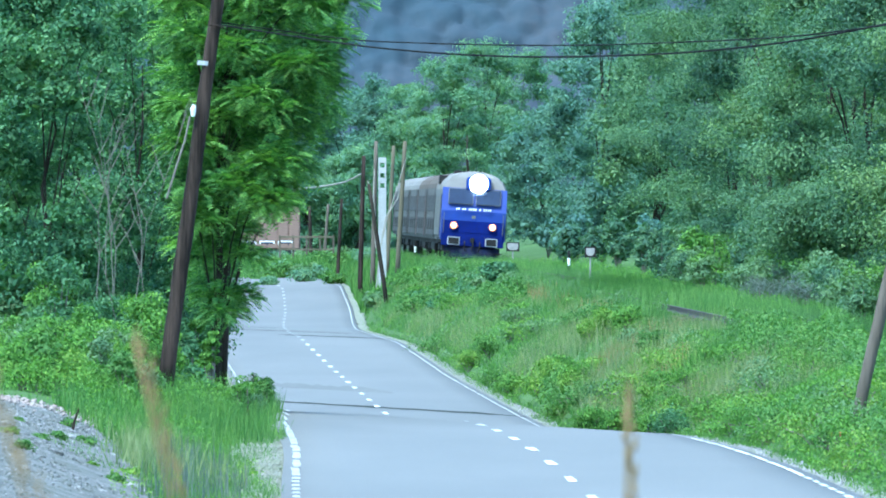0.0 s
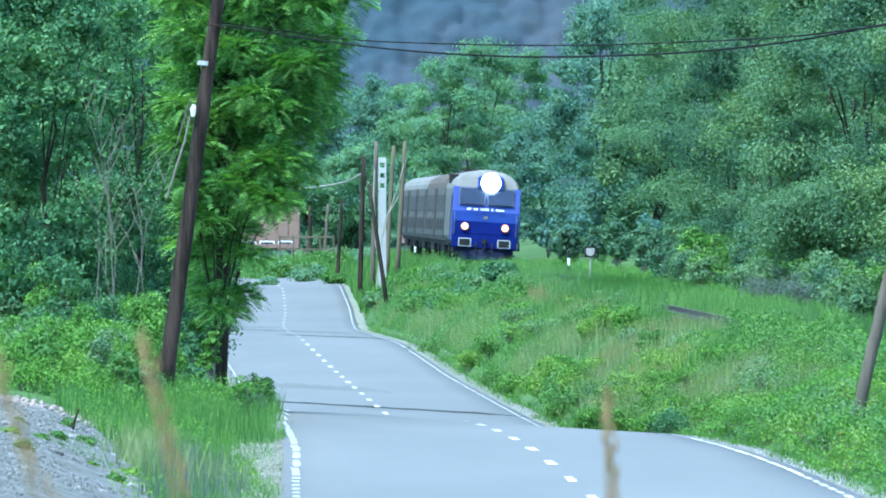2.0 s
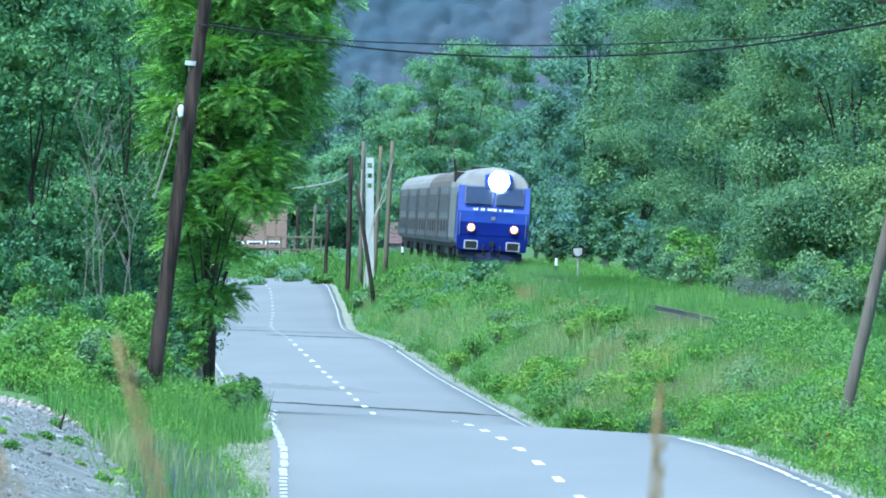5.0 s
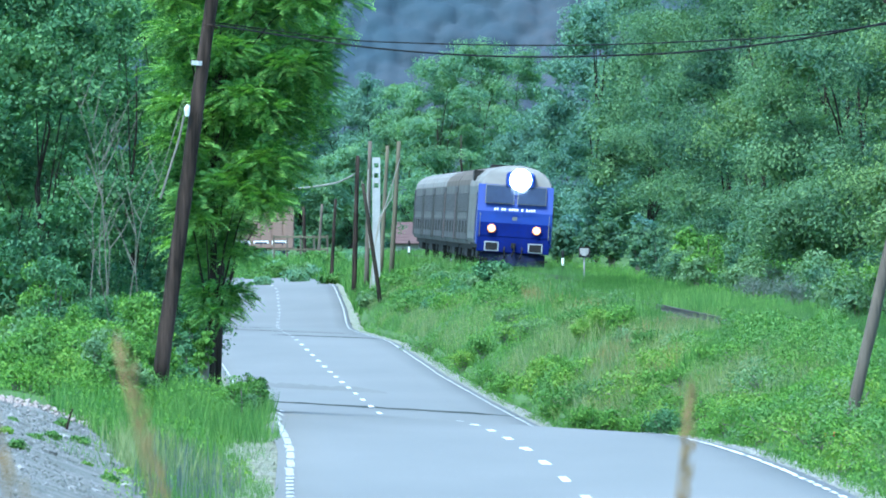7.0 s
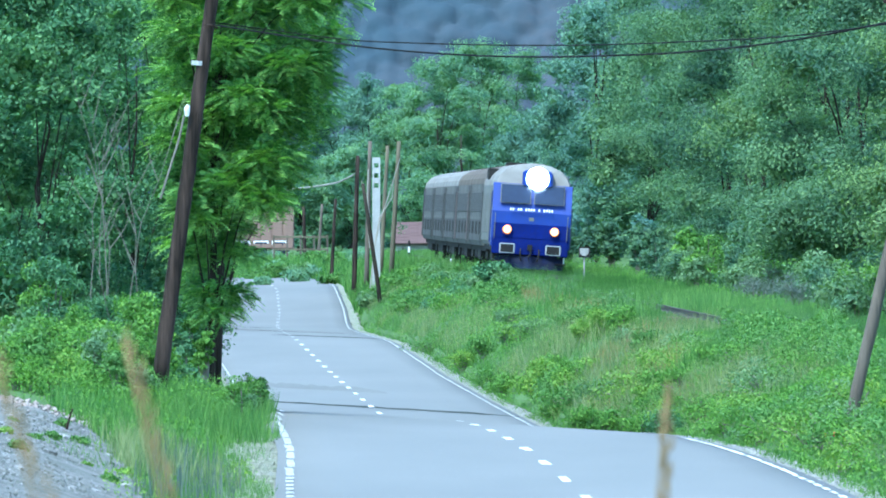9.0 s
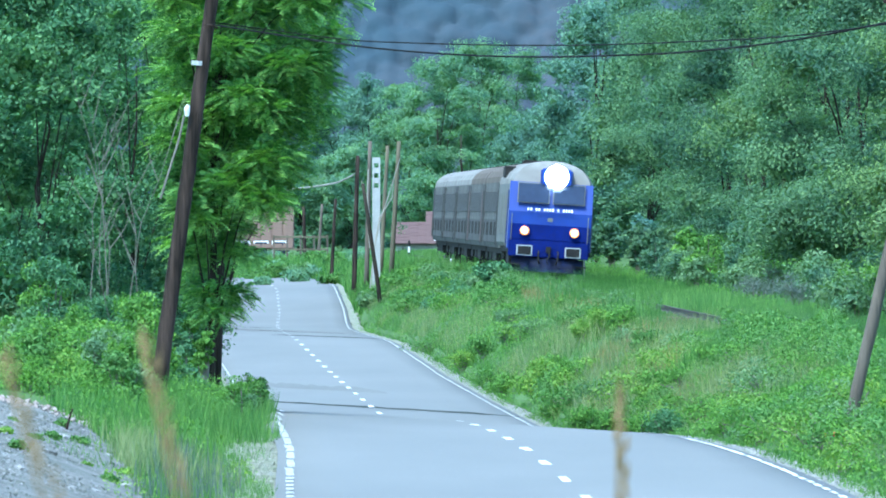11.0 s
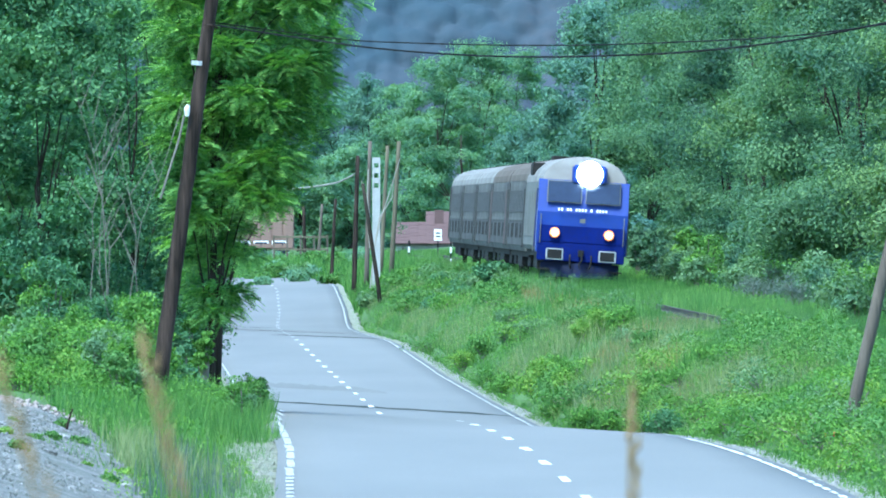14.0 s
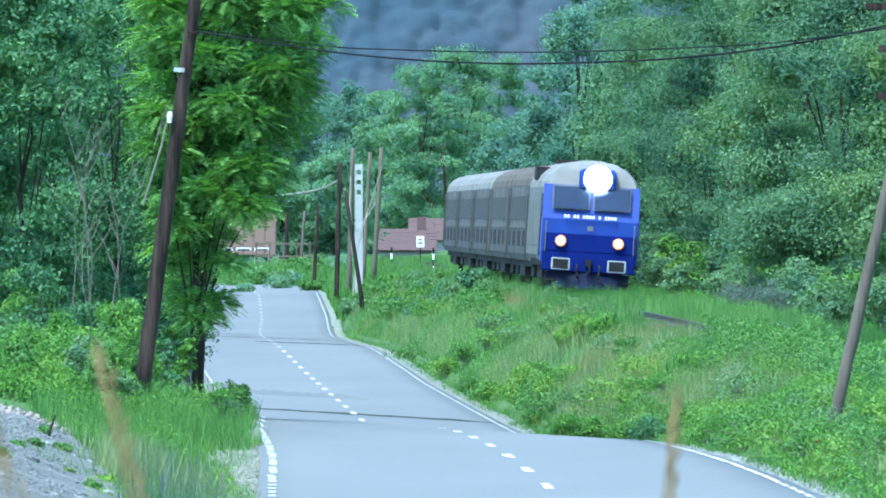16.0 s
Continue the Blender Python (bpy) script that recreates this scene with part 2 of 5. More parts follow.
class Build:
    """Collects polygons of one part."""

    def __init__(self):
        self.v, self.f = [], []

    def poly(self, verts, faces):
        o = len(self.v)
        self.v += [tuple(p) for p in verts]
        self.f += [tuple(i + o for i in q) for q in faces]
        return self

    def box(self, x0, x1, y0, y1, z0, z1):
        p = [(x, y, z) for z in (z0, z1) for y in (y0, y1) for x in (x0, x1)]
        return self.poly(p, [(0, 2, 3, 1), (4, 5, 7, 6), (0, 1, 5, 4), (2, 6, 7, 3), (0, 4, 6, 2), (1, 3, 7, 5)])

    def tube(self, path, radii, sides=8, caps=True):
        path = [Vector(p) for p in path]
        ring = []
        for i, p in enumerate(path):
            d = (path[min(i + 1, len(path) - 1)] - path[max(i - 1, 0)]).normalized()
            a = d.orthogonal().normalized() if abs(d.z) < 0.95 else Vector((1, 0, 0)).cross(d).normalized()
            b = d.cross(a)
            r = radii[i] if hasattr(radii, "__len__") else radii
            ring += [p + (a * math.cos(k * math.tau / sides) + b * math.sin(k * math.tau / sides)) * r for k in range(sides)]
        fs = [(i * sides + k, i * sides + (k + 1) % sides, (i + 1) * sides + (k + 1) % sides, (i + 1) * sides + k)
              for i in range(len(path) - 1) for k in range(sides)]
        if caps:
            fs += [tuple(range(sides))[::-1], tuple((len(path) - 1) * sides + k for k in range(sides))]
        return self.poly(ring, fs)

    def extrude(self, section, y0, y1, cap=True):
        """Section of (x, z) points, run along y."""
        n = len(section)
        p = [(x, y0, z) for x, z in section] + [(x, y1, z) for x, z in section]
        fs = [(k, (k + 1) % n, n + (k + 1) % n, n + k) for k in range(n)]
        if cap:
            fs += [tuple(range(n))[::-1], tuple(range(n, 2 * n))]
        return self.poly(p, fs)

    def mesh(self, name, mat, smooth=False, bevel=0.0):
        me = bpy.data.meshes.new(name)
        me.from_pydata(self.v, [], self.f)
        me.materials.append(mat)
        bm = bmesh.new()
        bm.from_mesh(me)
        bmesh.ops.recalc_face_normals(bm, faces=bm.faces)
        if bevel:
            bmesh.ops.bevel(bm, geom=list(bm.edges), offset=bevel, segments=2, affect="EDGES")
        bm.to_mesh(me)
        bm.free()
        if smooth:
            for p in me.polygons:
                p.use_smooth = True
        return me


def part(name, build, mat, parent=None, label="", smooth=False, bevel=0.0, at=(0, 0, 0)):
    me = build if isinstance(build, bpy.types.Mesh) else build.mesh(name, mat, smooth, bevel)
    ob = new(name, me)
    ob.parent = parent
    ob.location = at
    return tagged(ob, label)


def thing(name, at, label, category, group="", turn=0.0, lean=(0, 0)):
    ob = new(name)
    ob.empty_display_size = 0.3
    ob.matrix_basis = pose(*at, lean[0], lean[1], turn)
    return tagged(ob, label, category, group)


def unit(rng, n, up=0.0):
    v = rng.normal(size=(n, 3))
    v[:, 2] += up
    return v / np.maximum(np.linalg.norm(v, axis=1, keepdims=True), 1e-6)


def leaves(rng, pts, size, slim=0.5, up=0.9, droop=0.2, out=None):
    """One pointed leaf at each place; given an outward direction, the blades lie along the skin of their clump."""
    n = len(pts)
    if out is None:
        nor = unit(rng, n, up)
    else:
        nor = rng.normal(size=(n, 3)) * 0.45 + out * 0.95 + np.array([0, 0, 0.3])
        nor /= np.maximum(np.linalg.norm(nor, axis=1, keepdims=True), 1e-6)
    d = np.cross(nor, unit(rng, n))
    d /= np.maximum(np.linalg.norm(d, axis=1, keepdims=True), 1e-6)
    side = np.cross(nor, d)
    s = (size * rng.uniform(0.6, 1.35, n))[:, None]
    v = np.empty((n, 3, 3))
    v[:, 0] = pts - d * s * 0.45 + side * s * slim * 0.55
    v[:, 1] = pts - d * s * 0.45 - side * s * slim * 0.55
    v[:, 2] = pts + d * s * 0.55 - np.array([0, 0, 1]) * s * droop
    return v.reshape(-1, 3), np.arange(3 * n).reshape(n, 3)


def sprays(rng, pts, out, length, pairs=7):
    """Feathered leaves: a drooping rib with pairs of leaflets."""
    vs = []
    n = len(pts)
    d = out + unit(rng, n) * 0.6
    d[:, 2] *= 0.45
    d /= np.linalg.norm(d, axis=1, keepdims=True)
    up = np.array([0, 0, 1.0]) + rng.normal(size=(n, 3)) * 0.25
    side = np.cross(d, up)
    side /= np.linalg.norm(side, axis=1, keepdims=True)
    ln = (length * rng.uniform(0.7, 1.2, n))[:, None]
    for k in range(pairs):
        f = (k + 0.7) / pairs
        c = pts + d * ln * f - np.array([0, 0, 1.0]) * ln * 0.35 * f * f
        w = ln * 0.3 * (0.6 + 0.8 * f * (1.25 - f))
        for sgn in (-1, 1):
            tip = c + side * sgn * w + d * w * 0.35 - np.array([0, 0, 1.0]) * w * 0.25
            h = d * ln * 0.42 / pairs
            vs.append(np.stack([c + h, tip, c - h], 1))
    v = np.concatenate(vs, 1).reshape(-1, 3)
    return v, np.arange(len(v)).reshape(-1, 3)


def lump_points(rng, lumps, per, deep=1.0, flat=0.62):
    """Places on the outer, upper skin of flattened lumps, and the outward direction."""
    c = np.array([l[0] for l in lumps])
    r = np.array([l[1] for l in lumps])
    w = (r ** 2) / (r ** 2).sum()
    idx = rng.choice(len(lumps), size=per, p=w)
    u = unit(rng, per, 0.35)
    rad = r[idx][:, None] * (1 + rng.normal(-0.06, 0.2, per).clip(-0.5, 0.4))[:, None]
    return c[idx] + u * rad * deep * np.array([1, 1, flat]), u


def join(va, fa, vb, fb):
    return np.concatenate([va, vb]), np.concatenate([fa, fb + len(va)])


# ---------------------------------------------------------------- the lie of the land
ROAD_Y = [20, 60, 110, 155, 184, 207, 235, 270, 322, 386, 450, 500, 560, 610, 685, 712, 728, 740, 752, 800]
ROAD_X = [3.9, 3.25, 2.4, 1.62, 1.18, 0.76, 0.16, -0.62, -1.84, -3.3, -4.95, -5.95, -6.85, -7.35, -8.4, -9.6, -11.2, -13.2, -16, -30]
ROAD_Z = [0, 0, 0, 0, 0, -0.1, -0.35, -1.3, -1.32, -1.3, -1.0, -1.25, -1.6, -1.38, -0.72, -0.5, -0.45, -0.4, -0.4, -0.4]
HALF = 3.05          # half width along the far stretch; the near end is wider
RAIL_Z = 0.77


def across(col, d):
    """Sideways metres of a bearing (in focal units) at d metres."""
    return (col - 784) * d / FOCAL


def smooth_row(y, ys, vs):
    """Gently rounded interpolation."""
    y = np.asarray(y, float)
    return (np.interp(y - 9, ys, vs) + 2 * np.interp(y, ys, vs) + np.interp(y + 9, ys, vs)) / 4


def road_x(y):
    return smooth_row(y, ROAD_Y, ROAD_X)


def road_z(y):
    return smooth_row(y, ROAD_Y, ROAD_Z)


def deck_z(x, y):
    """Carriageway height: the humps lie askew across the road."""
    x, y = np.asarray(x, float), np.asarray(y, float)
    return road_z(y + 4.3 * np.clip(x - road_x(y), -5, 5))


def half_l(y):
    return HALF + 0.36 * soft((250 - np.asarray(y, float)) / 45) + 0.14 * soft((190 - np.asarray(y, float)) / 40)


def half_r(y):
    return HALF + 0.05 * soft((205 - np.asarray(y, float)) / 55)


def track_x(y):
    return 3.624 - 0.0193 * (np.asarray(y, float) - 500)


def soft(a):
    a = np.clip(a, 0, 1)
    return a * a * (3 - 2 * a)


def ground_z(x, y):
    x, y = np.asarray(x, float), np.asarray(y, float)
    rx, rz, tx = road_x(y), deck_z(x, y), track_x(y)
    hl, hr = half_l(y), half_r(y)
    right = x - (rx + hr + 0.62)
    span = np.maximum(tx - 2.0 - (rx + hr), 1.0)
    bed = 0.42
    hump = 0.35 * np.sin(y * 0.045 + 1) * np.sin(y * 0.017)
    zr = rz + (bed - rz) * (1 - (1 - np.clip(right / span, 0, 1)) ** 2.2) + hump * soft(right / 1.5) * soft((tx - 2.5 - x) / 1.5)
    zr = np.where(x > tx + 2.2, bed + 0.12 * (x - tx - 2.2), zr)
    left = rx - hl - x
    zl = rz + soft((left - 0.9) / 3.0) * (0.75 - np.clip(rz, -0.9, 0)) * soft((760 - y) / 120)
    z = np.where(right > 0, zr, np.where(left > 0, zl, rz))
    z = np.where((x - rx > -hl - 1.0) & (x - rx < hr + 0.75), rz - 0.12, z)
    knoll = 1.75 * soft((85 - y) / 60) * soft((2.2 - x) / 1.6) * soft((y + 90) / 40) * soft((x + 60) / 30)
    far = soft((np.abs(x) - 40) / 200) * 4
    return z + knoll + far * soft((y - 100) / 300)


def axis(fine, coarse):
    return np.unique(np.concatenate([fine, coarse]))


gx = axis(np.arange(-14, 22.01, 0.4), np.array([-4000, -2500, -1500, -800, -400, -200, -120, -80, -50, -35, -25, -18, 26, 32, 40, 60, 90, 140, 220, 400, 800, 1500, 2500, 4000]))
gy = axis(np.arange(100, 800.1, 2.5), np.array([-3000, -1500, -700, -300, -150, -90, -60, -40, -20, 0, 15, 30, 45, 60, 75, 90, 830, 900, 1000, 1200, 1500, 2000, 2600, 3400, 4500]))
GX, GY = np.meshgrid(gx, gy)
GZ = ground_z(GX, GY)
w, h = len(gx), len(gy)
idx = np.arange(w * h).reshape(h, w)
quads = np.stack([idx[:-1, :-1], idx[:-1, 1:], idx[1:, 1:], idx[1:, :-1]], -1).reshape(-1, 4)
ground = new("ground", fast_mesh("ground", np.stack([GX, GY, GZ], -1).reshape(-1, 3), quads, [M_SOIL], True))
tagged(ground, "green grassy ground of a valley floor", "ground", kind="structure")


def ribbon(name, lo, hi, y0, y1, lift, mat, label, category, skirt=0.0, step=3.0, wobble=0.0, seed=1):
    """A strip that follows the road between two offsets from its middle."""
    rng = np.random.default_rng(seed)
    ys = np.arange(y0, y1 + 0.01, step)
    c = road_x(ys)
    g = np.gradient(c, ys)
    nrm = np.sqrt(1 + g * g)
    cols = np.linspace(lo, hi, 9)
    v = []
    for k, o in enumerate(cols):
        o = o + (half_l(ys) - HALF) * min(o / HALF, 0) + (half_r(ys) - HALF) * max(o / HALF, 0)
        j = rng.normal(0, wobble, len(ys)) if wobble and k in (0, 8) else 0
        px = c + (o + j) / nrm
        v.append(np.stack([px, ys, deck_z(px, ys) + lift], -1))
    v.insert(0, v[0] - np.array([0, 0, skirt]))
    v.append(v[-1] - np.array([0, 0, skirt]))
    v = np.stack(v, 1)
    n = v.shape[1]
    ii = np.arange(len(ys) * n).reshape(len(ys), n)
    f = np.stack([ii[:-1, :-1], ii[:-1, 1:], ii[1:, 1:], ii[1:, :-1]], -1).reshape(-1, 4)
    ob = new(name, fast_mesh(name, v.reshape(-1, 3), f, [mat], True))
    return tagged(ob, label, category, kind="structure")


road = ribbon("road", -HALF, HALF, 22, 790, 0.0, M_ASPHALT, "pale worn asphalt country road with gentle humps", "road", 0.15)
ribbon("verge_left", -HALF - 0.65, -HALF + 0.02, 22, 700, -0.03, M_VERGE, "pale gravel verge along the road", "verge", 0.2, wobble=0.05, seed=4)
ribbon("verge_right", HALF - 0.02, HALF + 0.4, 22, 700, -0.03, M_VERGE, "pale gravel verge along the road", "verge", 0.2, wobble=0.05, seed=5)


def line_piece(off, y0, y1, width, seed):
    rng = np.random.default_rng(seed)
    ys = np.linspace(y0, y1, max(2, int((y1 - y0) / 1.0) + 1))
    c = road_x(ys)
    a = off - width / 2 + rng.normal(0, 0.008, len(ys))
    b = off + width / 2 + rng.normal(0, 0.008, len(ys))
    v = np.concatenate([np.stack([c + o, ys, deck_z(c + o, ys) + 0.009], -1) for o in (a, b)])
    n = len(ys)
    f = [(i, n + i, n + i + 1, i + 1) for i in range(n - 1)]
    return fast_mesh("road_marking", v, f, [M_LINE])


for n in range(58):
    y = 120 + 10.75 * n
    ob = new("centre_dash", line_piece(0.0, y, y + 3.0, 0.115, n))
    ob.data.materials[0] = M_LINE if y < 440 else M_WORNLINE
    ob.parent = road
for side, half in ((-1, half_l), (1, half_r)):
    y = 110.0
    n = 0
    while y < 690:
        # the near ends are worn into short bars, a stretch by the crest is broad, the rest is thin and faded
        run, gap, width = (1.25, 0.85, 0.09 if side < 0 else 0.07) if y < 166 else (5.0, 0.6, 0.1 if side < 0 else 0.065) if y < 205 else (9.0, 0.35, 0.055)
        mid = y + run / 2
        ob = new("edge_line", line_piece(side * (float(half(mid)) - 0.17), y, y + run, width, n + 900 * side + 2000))
        ob.data.materials[0] = M_LINE if side > 0 and y < 205 else M_WORNLINE
        ob.parent = road
        y += run + gap
        n += 1

# dark seams, streaks and faint bands lying askew across the dips
for n, (y0, y1, o0, o1, mat, what) in enumerate((
        (312.2, 315.0, -3.0, 3.0, M_DARKSTREAK, "dark seam across the road"), (340, 349, -3.0, 0.8, M_DULLBAND, "faint darker band across the road"),
        (463, 469, -0.6, 3.0, M_DARKSTREAK, "dark streak across the road"),
        (497, 500, -3.0, 2.6, M_DARKSTREAK, "dark seam across the road"), (502, 516, -3.0, 2.9, M_DULLBAND, "faint darker band across the road"),
        (531, 534, -3.0, -0.2, M_DARKSTREAK, "dark seam across the road"))):
    rng = np.random.default_rng(60 + n)
    ms = np.linspace(o0, o1, 26)
    v = []
    for i, o in enumerate(ms):
        taper = min(1.0, 0.25 + min(i, 25 - i) / 5)
        a, c = y0 + rng.normal(0, 0.25), y0 + (y1 - y0) * taper * rng.uniform(0.75, 1.2)
        for y in (a, c):
            yy = y - 4.3 * o
            px = float(road_x(yy)) + o
            v.append((px, yy, float(deck_z(px, yy)) + 0.004))
    f = [(2 * i, 2 * i + 2, 2 * i + 3, 2 * i + 1) for i in range(25)]
    ob = new("road_streak", fast_mesh("road_streak", v, f, [mat]))
    ob.parent = road
    tagged(ob, what)

# ---------------------------------------------------------------- far hill
rng = np.random.default_rng(5)
hx = np.concatenate([np.arange(-420, -110, 5.0), np.arange(-110, 110, 0.95), np.arange(110, 421, 5.0)])
hs = np.concatenate([np.arange(-20, 85, 0.95), np.arange(85, 191, 5.0)])
HX, HS = np.meshgrid(hx, hs)
CELL = 3.6
ni, nj = int(900 / CELL) + 4, int(260 / CELL) + 4
jit = rng.uniform(0.1, 0.9, (ni, nj, 2))
rad = rng.uniform(1.3, 3.0, (ni, nj))
ci, cj = ((HX + 440) // CELL).astype(int), ((HS + 40) // CELL).astype(int)
bump = np.zeros(HX.shape)
for di in (-1, 0, 1):
    for dj in (-1, 0, 1):
        a, b_ = np.clip(ci + di, 0, ni - 1), np.clip(cj + dj, 0, nj - 1)
        px, ps = (a + jit[a, b_, 0]) * CELL - 440, (b_ + jit[a, b_, 1]) * CELL - 40
        q = rad[a, b_] ** 2 - (HX - px) ** 2 - (HS - ps) ** 2
        bump = np.maximum(bump, np.sqrt(np.maximum(q, 0)))
bump += rng.normal(0, 0.08, HX.shape)
HY = 2350 + HS * 0.75 - bump * 0.6 + 14 * np.sin(HX / 37 + 0.6)
HZ = HS * 0.8 + bump * 0.4 - 12
idx = np.arange(HX.size).reshape(HX.shape)
quads = np.stack([idx[:-1, :-1], idx[:-1, 1:], idx[1:, 1:], idx[1:, :-1]], -1).reshape(-1, 4)
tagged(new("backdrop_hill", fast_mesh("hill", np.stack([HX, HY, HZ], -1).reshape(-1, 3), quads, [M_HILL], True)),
       "dark wooded hillside in the distance, haze blue in its colour", "hill", kind="structure")

# ---------------------------------------------------------------- trees


def tree(name, x, y, h, rx, ry, lo, lumps, lump_r, count, leaf, mat, label, seed, girth=0.16, group=""):
    """Tapered trunk, limbs and a lumpy crown of separate leaves; crown from lo to h above the foot."""
    rng = np.random.default_rng(seed)
    z0 = float(ground_z(x, y)) - 0.05
    ob = thing(name, (x, y, z0), label, "tree", group)
    mid, hz = (lo + h) / 2, (h - lo) / 2
    u = unit(rng, lumps) * (rng.uniform(0.4, 1, lumps) ** 0.35)[:, None]
    cen = u * np.array([rx, ry, hz]) + np.array([0, 0, mid])
    rad = lump_r * rng.uniform(0.6, 1.35, lumps)
    # each bough carries smaller sprays on its outer, upper side
    m = 10
    owner = np.repeat(np.arange(lumps), m)
    sub = cen[owner] + unit(rng, lumps * m, 0.45) * (rad[owner] * rng.uniform(0.5, 1.0, lumps * m))[:, None] * np.array([1, 1, 0.6])
    pts, out = lump_points(rng, list(zip(sub, rad[owner] * rng.uniform(0.3, 0.6, lumps * m))), count, flat=0.55)
    v, f = leaves(rng, pts, leaf, 0.6, out=out)
    v, f = join(v, f, *leaves(rng, lump_points(rng, list(zip(cen, rad)), count // 7, 0.42)[0], leaf * 2.2, 0.7))
    part("crown", fast_mesh("crown", v, f, [mat]), None, ob)
    b = Build()
    wob = rng.normal(0, 0.12, (6, 2))
    path = [(wob[k][0] * k / 5, wob[k][1] * k / 5, h * 0.68 * k / 5) for k in range(6)]
    path[0] = (0, 0, -0.1)
    b.tube(path, [girth * (1.25 - 0.2 * k) for k in range(6)], 8)
    for c in cen[rng.permutation(lumps)[:min(lumps, 9)]]:
        k = int(np.clip(c[2] / h * 5 - 1.2, 1, 4))
        p = Vector(path[k])
        q = Vector(c)
        m = (p + q) / 2 + Vector((0, 0, 0.12 * (q - p).length))
        b.tube([p, m, q], [girth * 0.42, girth * 0.28, girth * 0.1], 5, False)
    part("trunk", b, M_BARK, ob, smooth=True)
    return ob


FOREST = "deciduous tree with dense green foliage at the forest edge"
rng = np.random.default_rng(77)
rows = [  # bearing, distance, height, radius
    (1640, 318, 8.5, 2.3), (1530, 345, 9.5, 2.4), (1440, 372, 9.0, 2.3), (1340, 392, 9.5, 2.5), (1610, 385, 12.5, 3.2),
    (1500, 415, 12.8, 3.3), (1385, 440, 13.0, 3.3), (1270, 450, 11.0, 3.0), (1290, 492, 13.5, 3.2), (1330, 520, 15.5, 3.8),
    (1460, 500, 15, 3.6), (1590, 470, 15, 3.8), (1235, 545, 12.5, 2.9), (1262, 600, 16.5, 3.8)]
for k, (c, d, hh, r) in enumerate(rows):
    tree("tree", max(across(c, d), float(track_x(d)) + 3.0 + r), d, hh, r, r, 0.1, int(10 + 2.0 * r * hh / 4), 1.3, 54000, 0.082, (L_FOREST2, L_FOREST3, L_FOREST, L_FOREST, L_FOREST3)[k % 5], FOREST, 100 + k, group="forest edge trees", girth=0.1)
# trees further up the valley, with haze put into their leaf colours
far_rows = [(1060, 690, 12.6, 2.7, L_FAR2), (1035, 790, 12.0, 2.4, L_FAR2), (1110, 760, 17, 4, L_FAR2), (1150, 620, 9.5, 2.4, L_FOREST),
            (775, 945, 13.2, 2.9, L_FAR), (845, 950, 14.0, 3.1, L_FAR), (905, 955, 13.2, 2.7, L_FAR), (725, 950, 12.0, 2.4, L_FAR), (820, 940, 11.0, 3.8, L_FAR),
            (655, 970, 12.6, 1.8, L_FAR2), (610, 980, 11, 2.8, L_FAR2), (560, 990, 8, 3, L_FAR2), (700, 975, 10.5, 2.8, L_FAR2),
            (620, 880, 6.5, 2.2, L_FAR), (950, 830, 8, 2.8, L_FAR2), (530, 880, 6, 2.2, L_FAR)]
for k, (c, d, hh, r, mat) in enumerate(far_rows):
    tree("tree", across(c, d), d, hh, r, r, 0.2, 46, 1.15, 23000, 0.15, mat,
         "rounded tree far up the valley, haze in its leaf colour", 300 + k, group="valley trees")
# roadside trees on the near bank
def outline_tree(x, y, rows_, depth, lumps, lump_r, count, leaf, mat, label, seed, girth):
    """A tree whose crown fills given side edges: rows of height, nearest and farthest sideways reach."""
    rng = np.random.default_rng(seed)
    z0 = float(ground_z(x, y)) - 0.05
    ob = thing("tree", (x, y, z0), label, "tree", "roadside trees")
    hs, ls, rs = (np.array(c) for c in zip(*rows_))
    cen = []
    while len(cen) < lumps:
        z = rng.uniform(hs[0], hs[-1])
        lo_, hi_ = np.interp(z, hs, ls) + lump_r * 0.8, np.interp(z, hs, rs) - lump_r * 0.8
        if rng.uniform() < (hi_ - lo_) / 3.5:
            cen.append((rng.uniform(lo_, hi_), rng.uniform(-depth, depth), z))
    rad = lump_r * rng.uniform(0.6, 1.25, lumps)
    pts, out = lump_points(rng, list(zip(cen, rad)), count, flat=0.45)
    v, f = sprays(rng, pts, out, leaf)
    v, f = join(v, f, *leaves(rng, lump_points(rng, list(zip(cen, rad)), count // 3, 0.55)[0] + np.array([-0.1, 0.35, 0]), 0.2, 0.6))
    part("crown", fast_mesh("crown", v, f, [mat]), None, ob)
    b = Build()
    top = hs[-1] * 0.9
    path = [(0.12 * math.sin(k * 1.3) * k / 5 + 0.05 * k, 0.1 * math.cos(k), top * k / 5) for k in range(6)]
    path[0] = (0, 0, -0.1)
    b.tube(path, [girth * (1.25 - 0.2 * k) for k in range(6)], 8)
    for c in cen[::max(1, lumps // 22)]:
        k = int(np.clip(c[2] / top * 5 - 1.3, 0, 4))
        p, q = Vector(path[k]), Vector(c)
        b.tube([p, (p + q) / 2 + Vector((0, 0, 0.1 * (q - p).length)), q], [girth * 0.4, girth * 0.25, girth * 0.08], 5, False)
    part("trunk", b, M_BARK, ob, smooth=True)
    return ob


LOC = "feathery bright green locust tree overhanging the road"
outline_tree(across(366, 232), 232, [(1.6, -0.4, 0.5), (2.1, -0.5, 0.85), (2.7, -0.6, 1.3), (3.3, -0.7, 1.5), (3.75, -0.8, 1.6), (4.3, -0.8, 1.8), (4.9, -0.9, 2.05), (5.4, -0.9, 2.2), (5.6, -0.9, 2.5), (7.6, -0.9, 2.5)],
             0.8, 96, 0.36, 14500, 0.25, L_LOCUST, LOC, 11, 0.06)
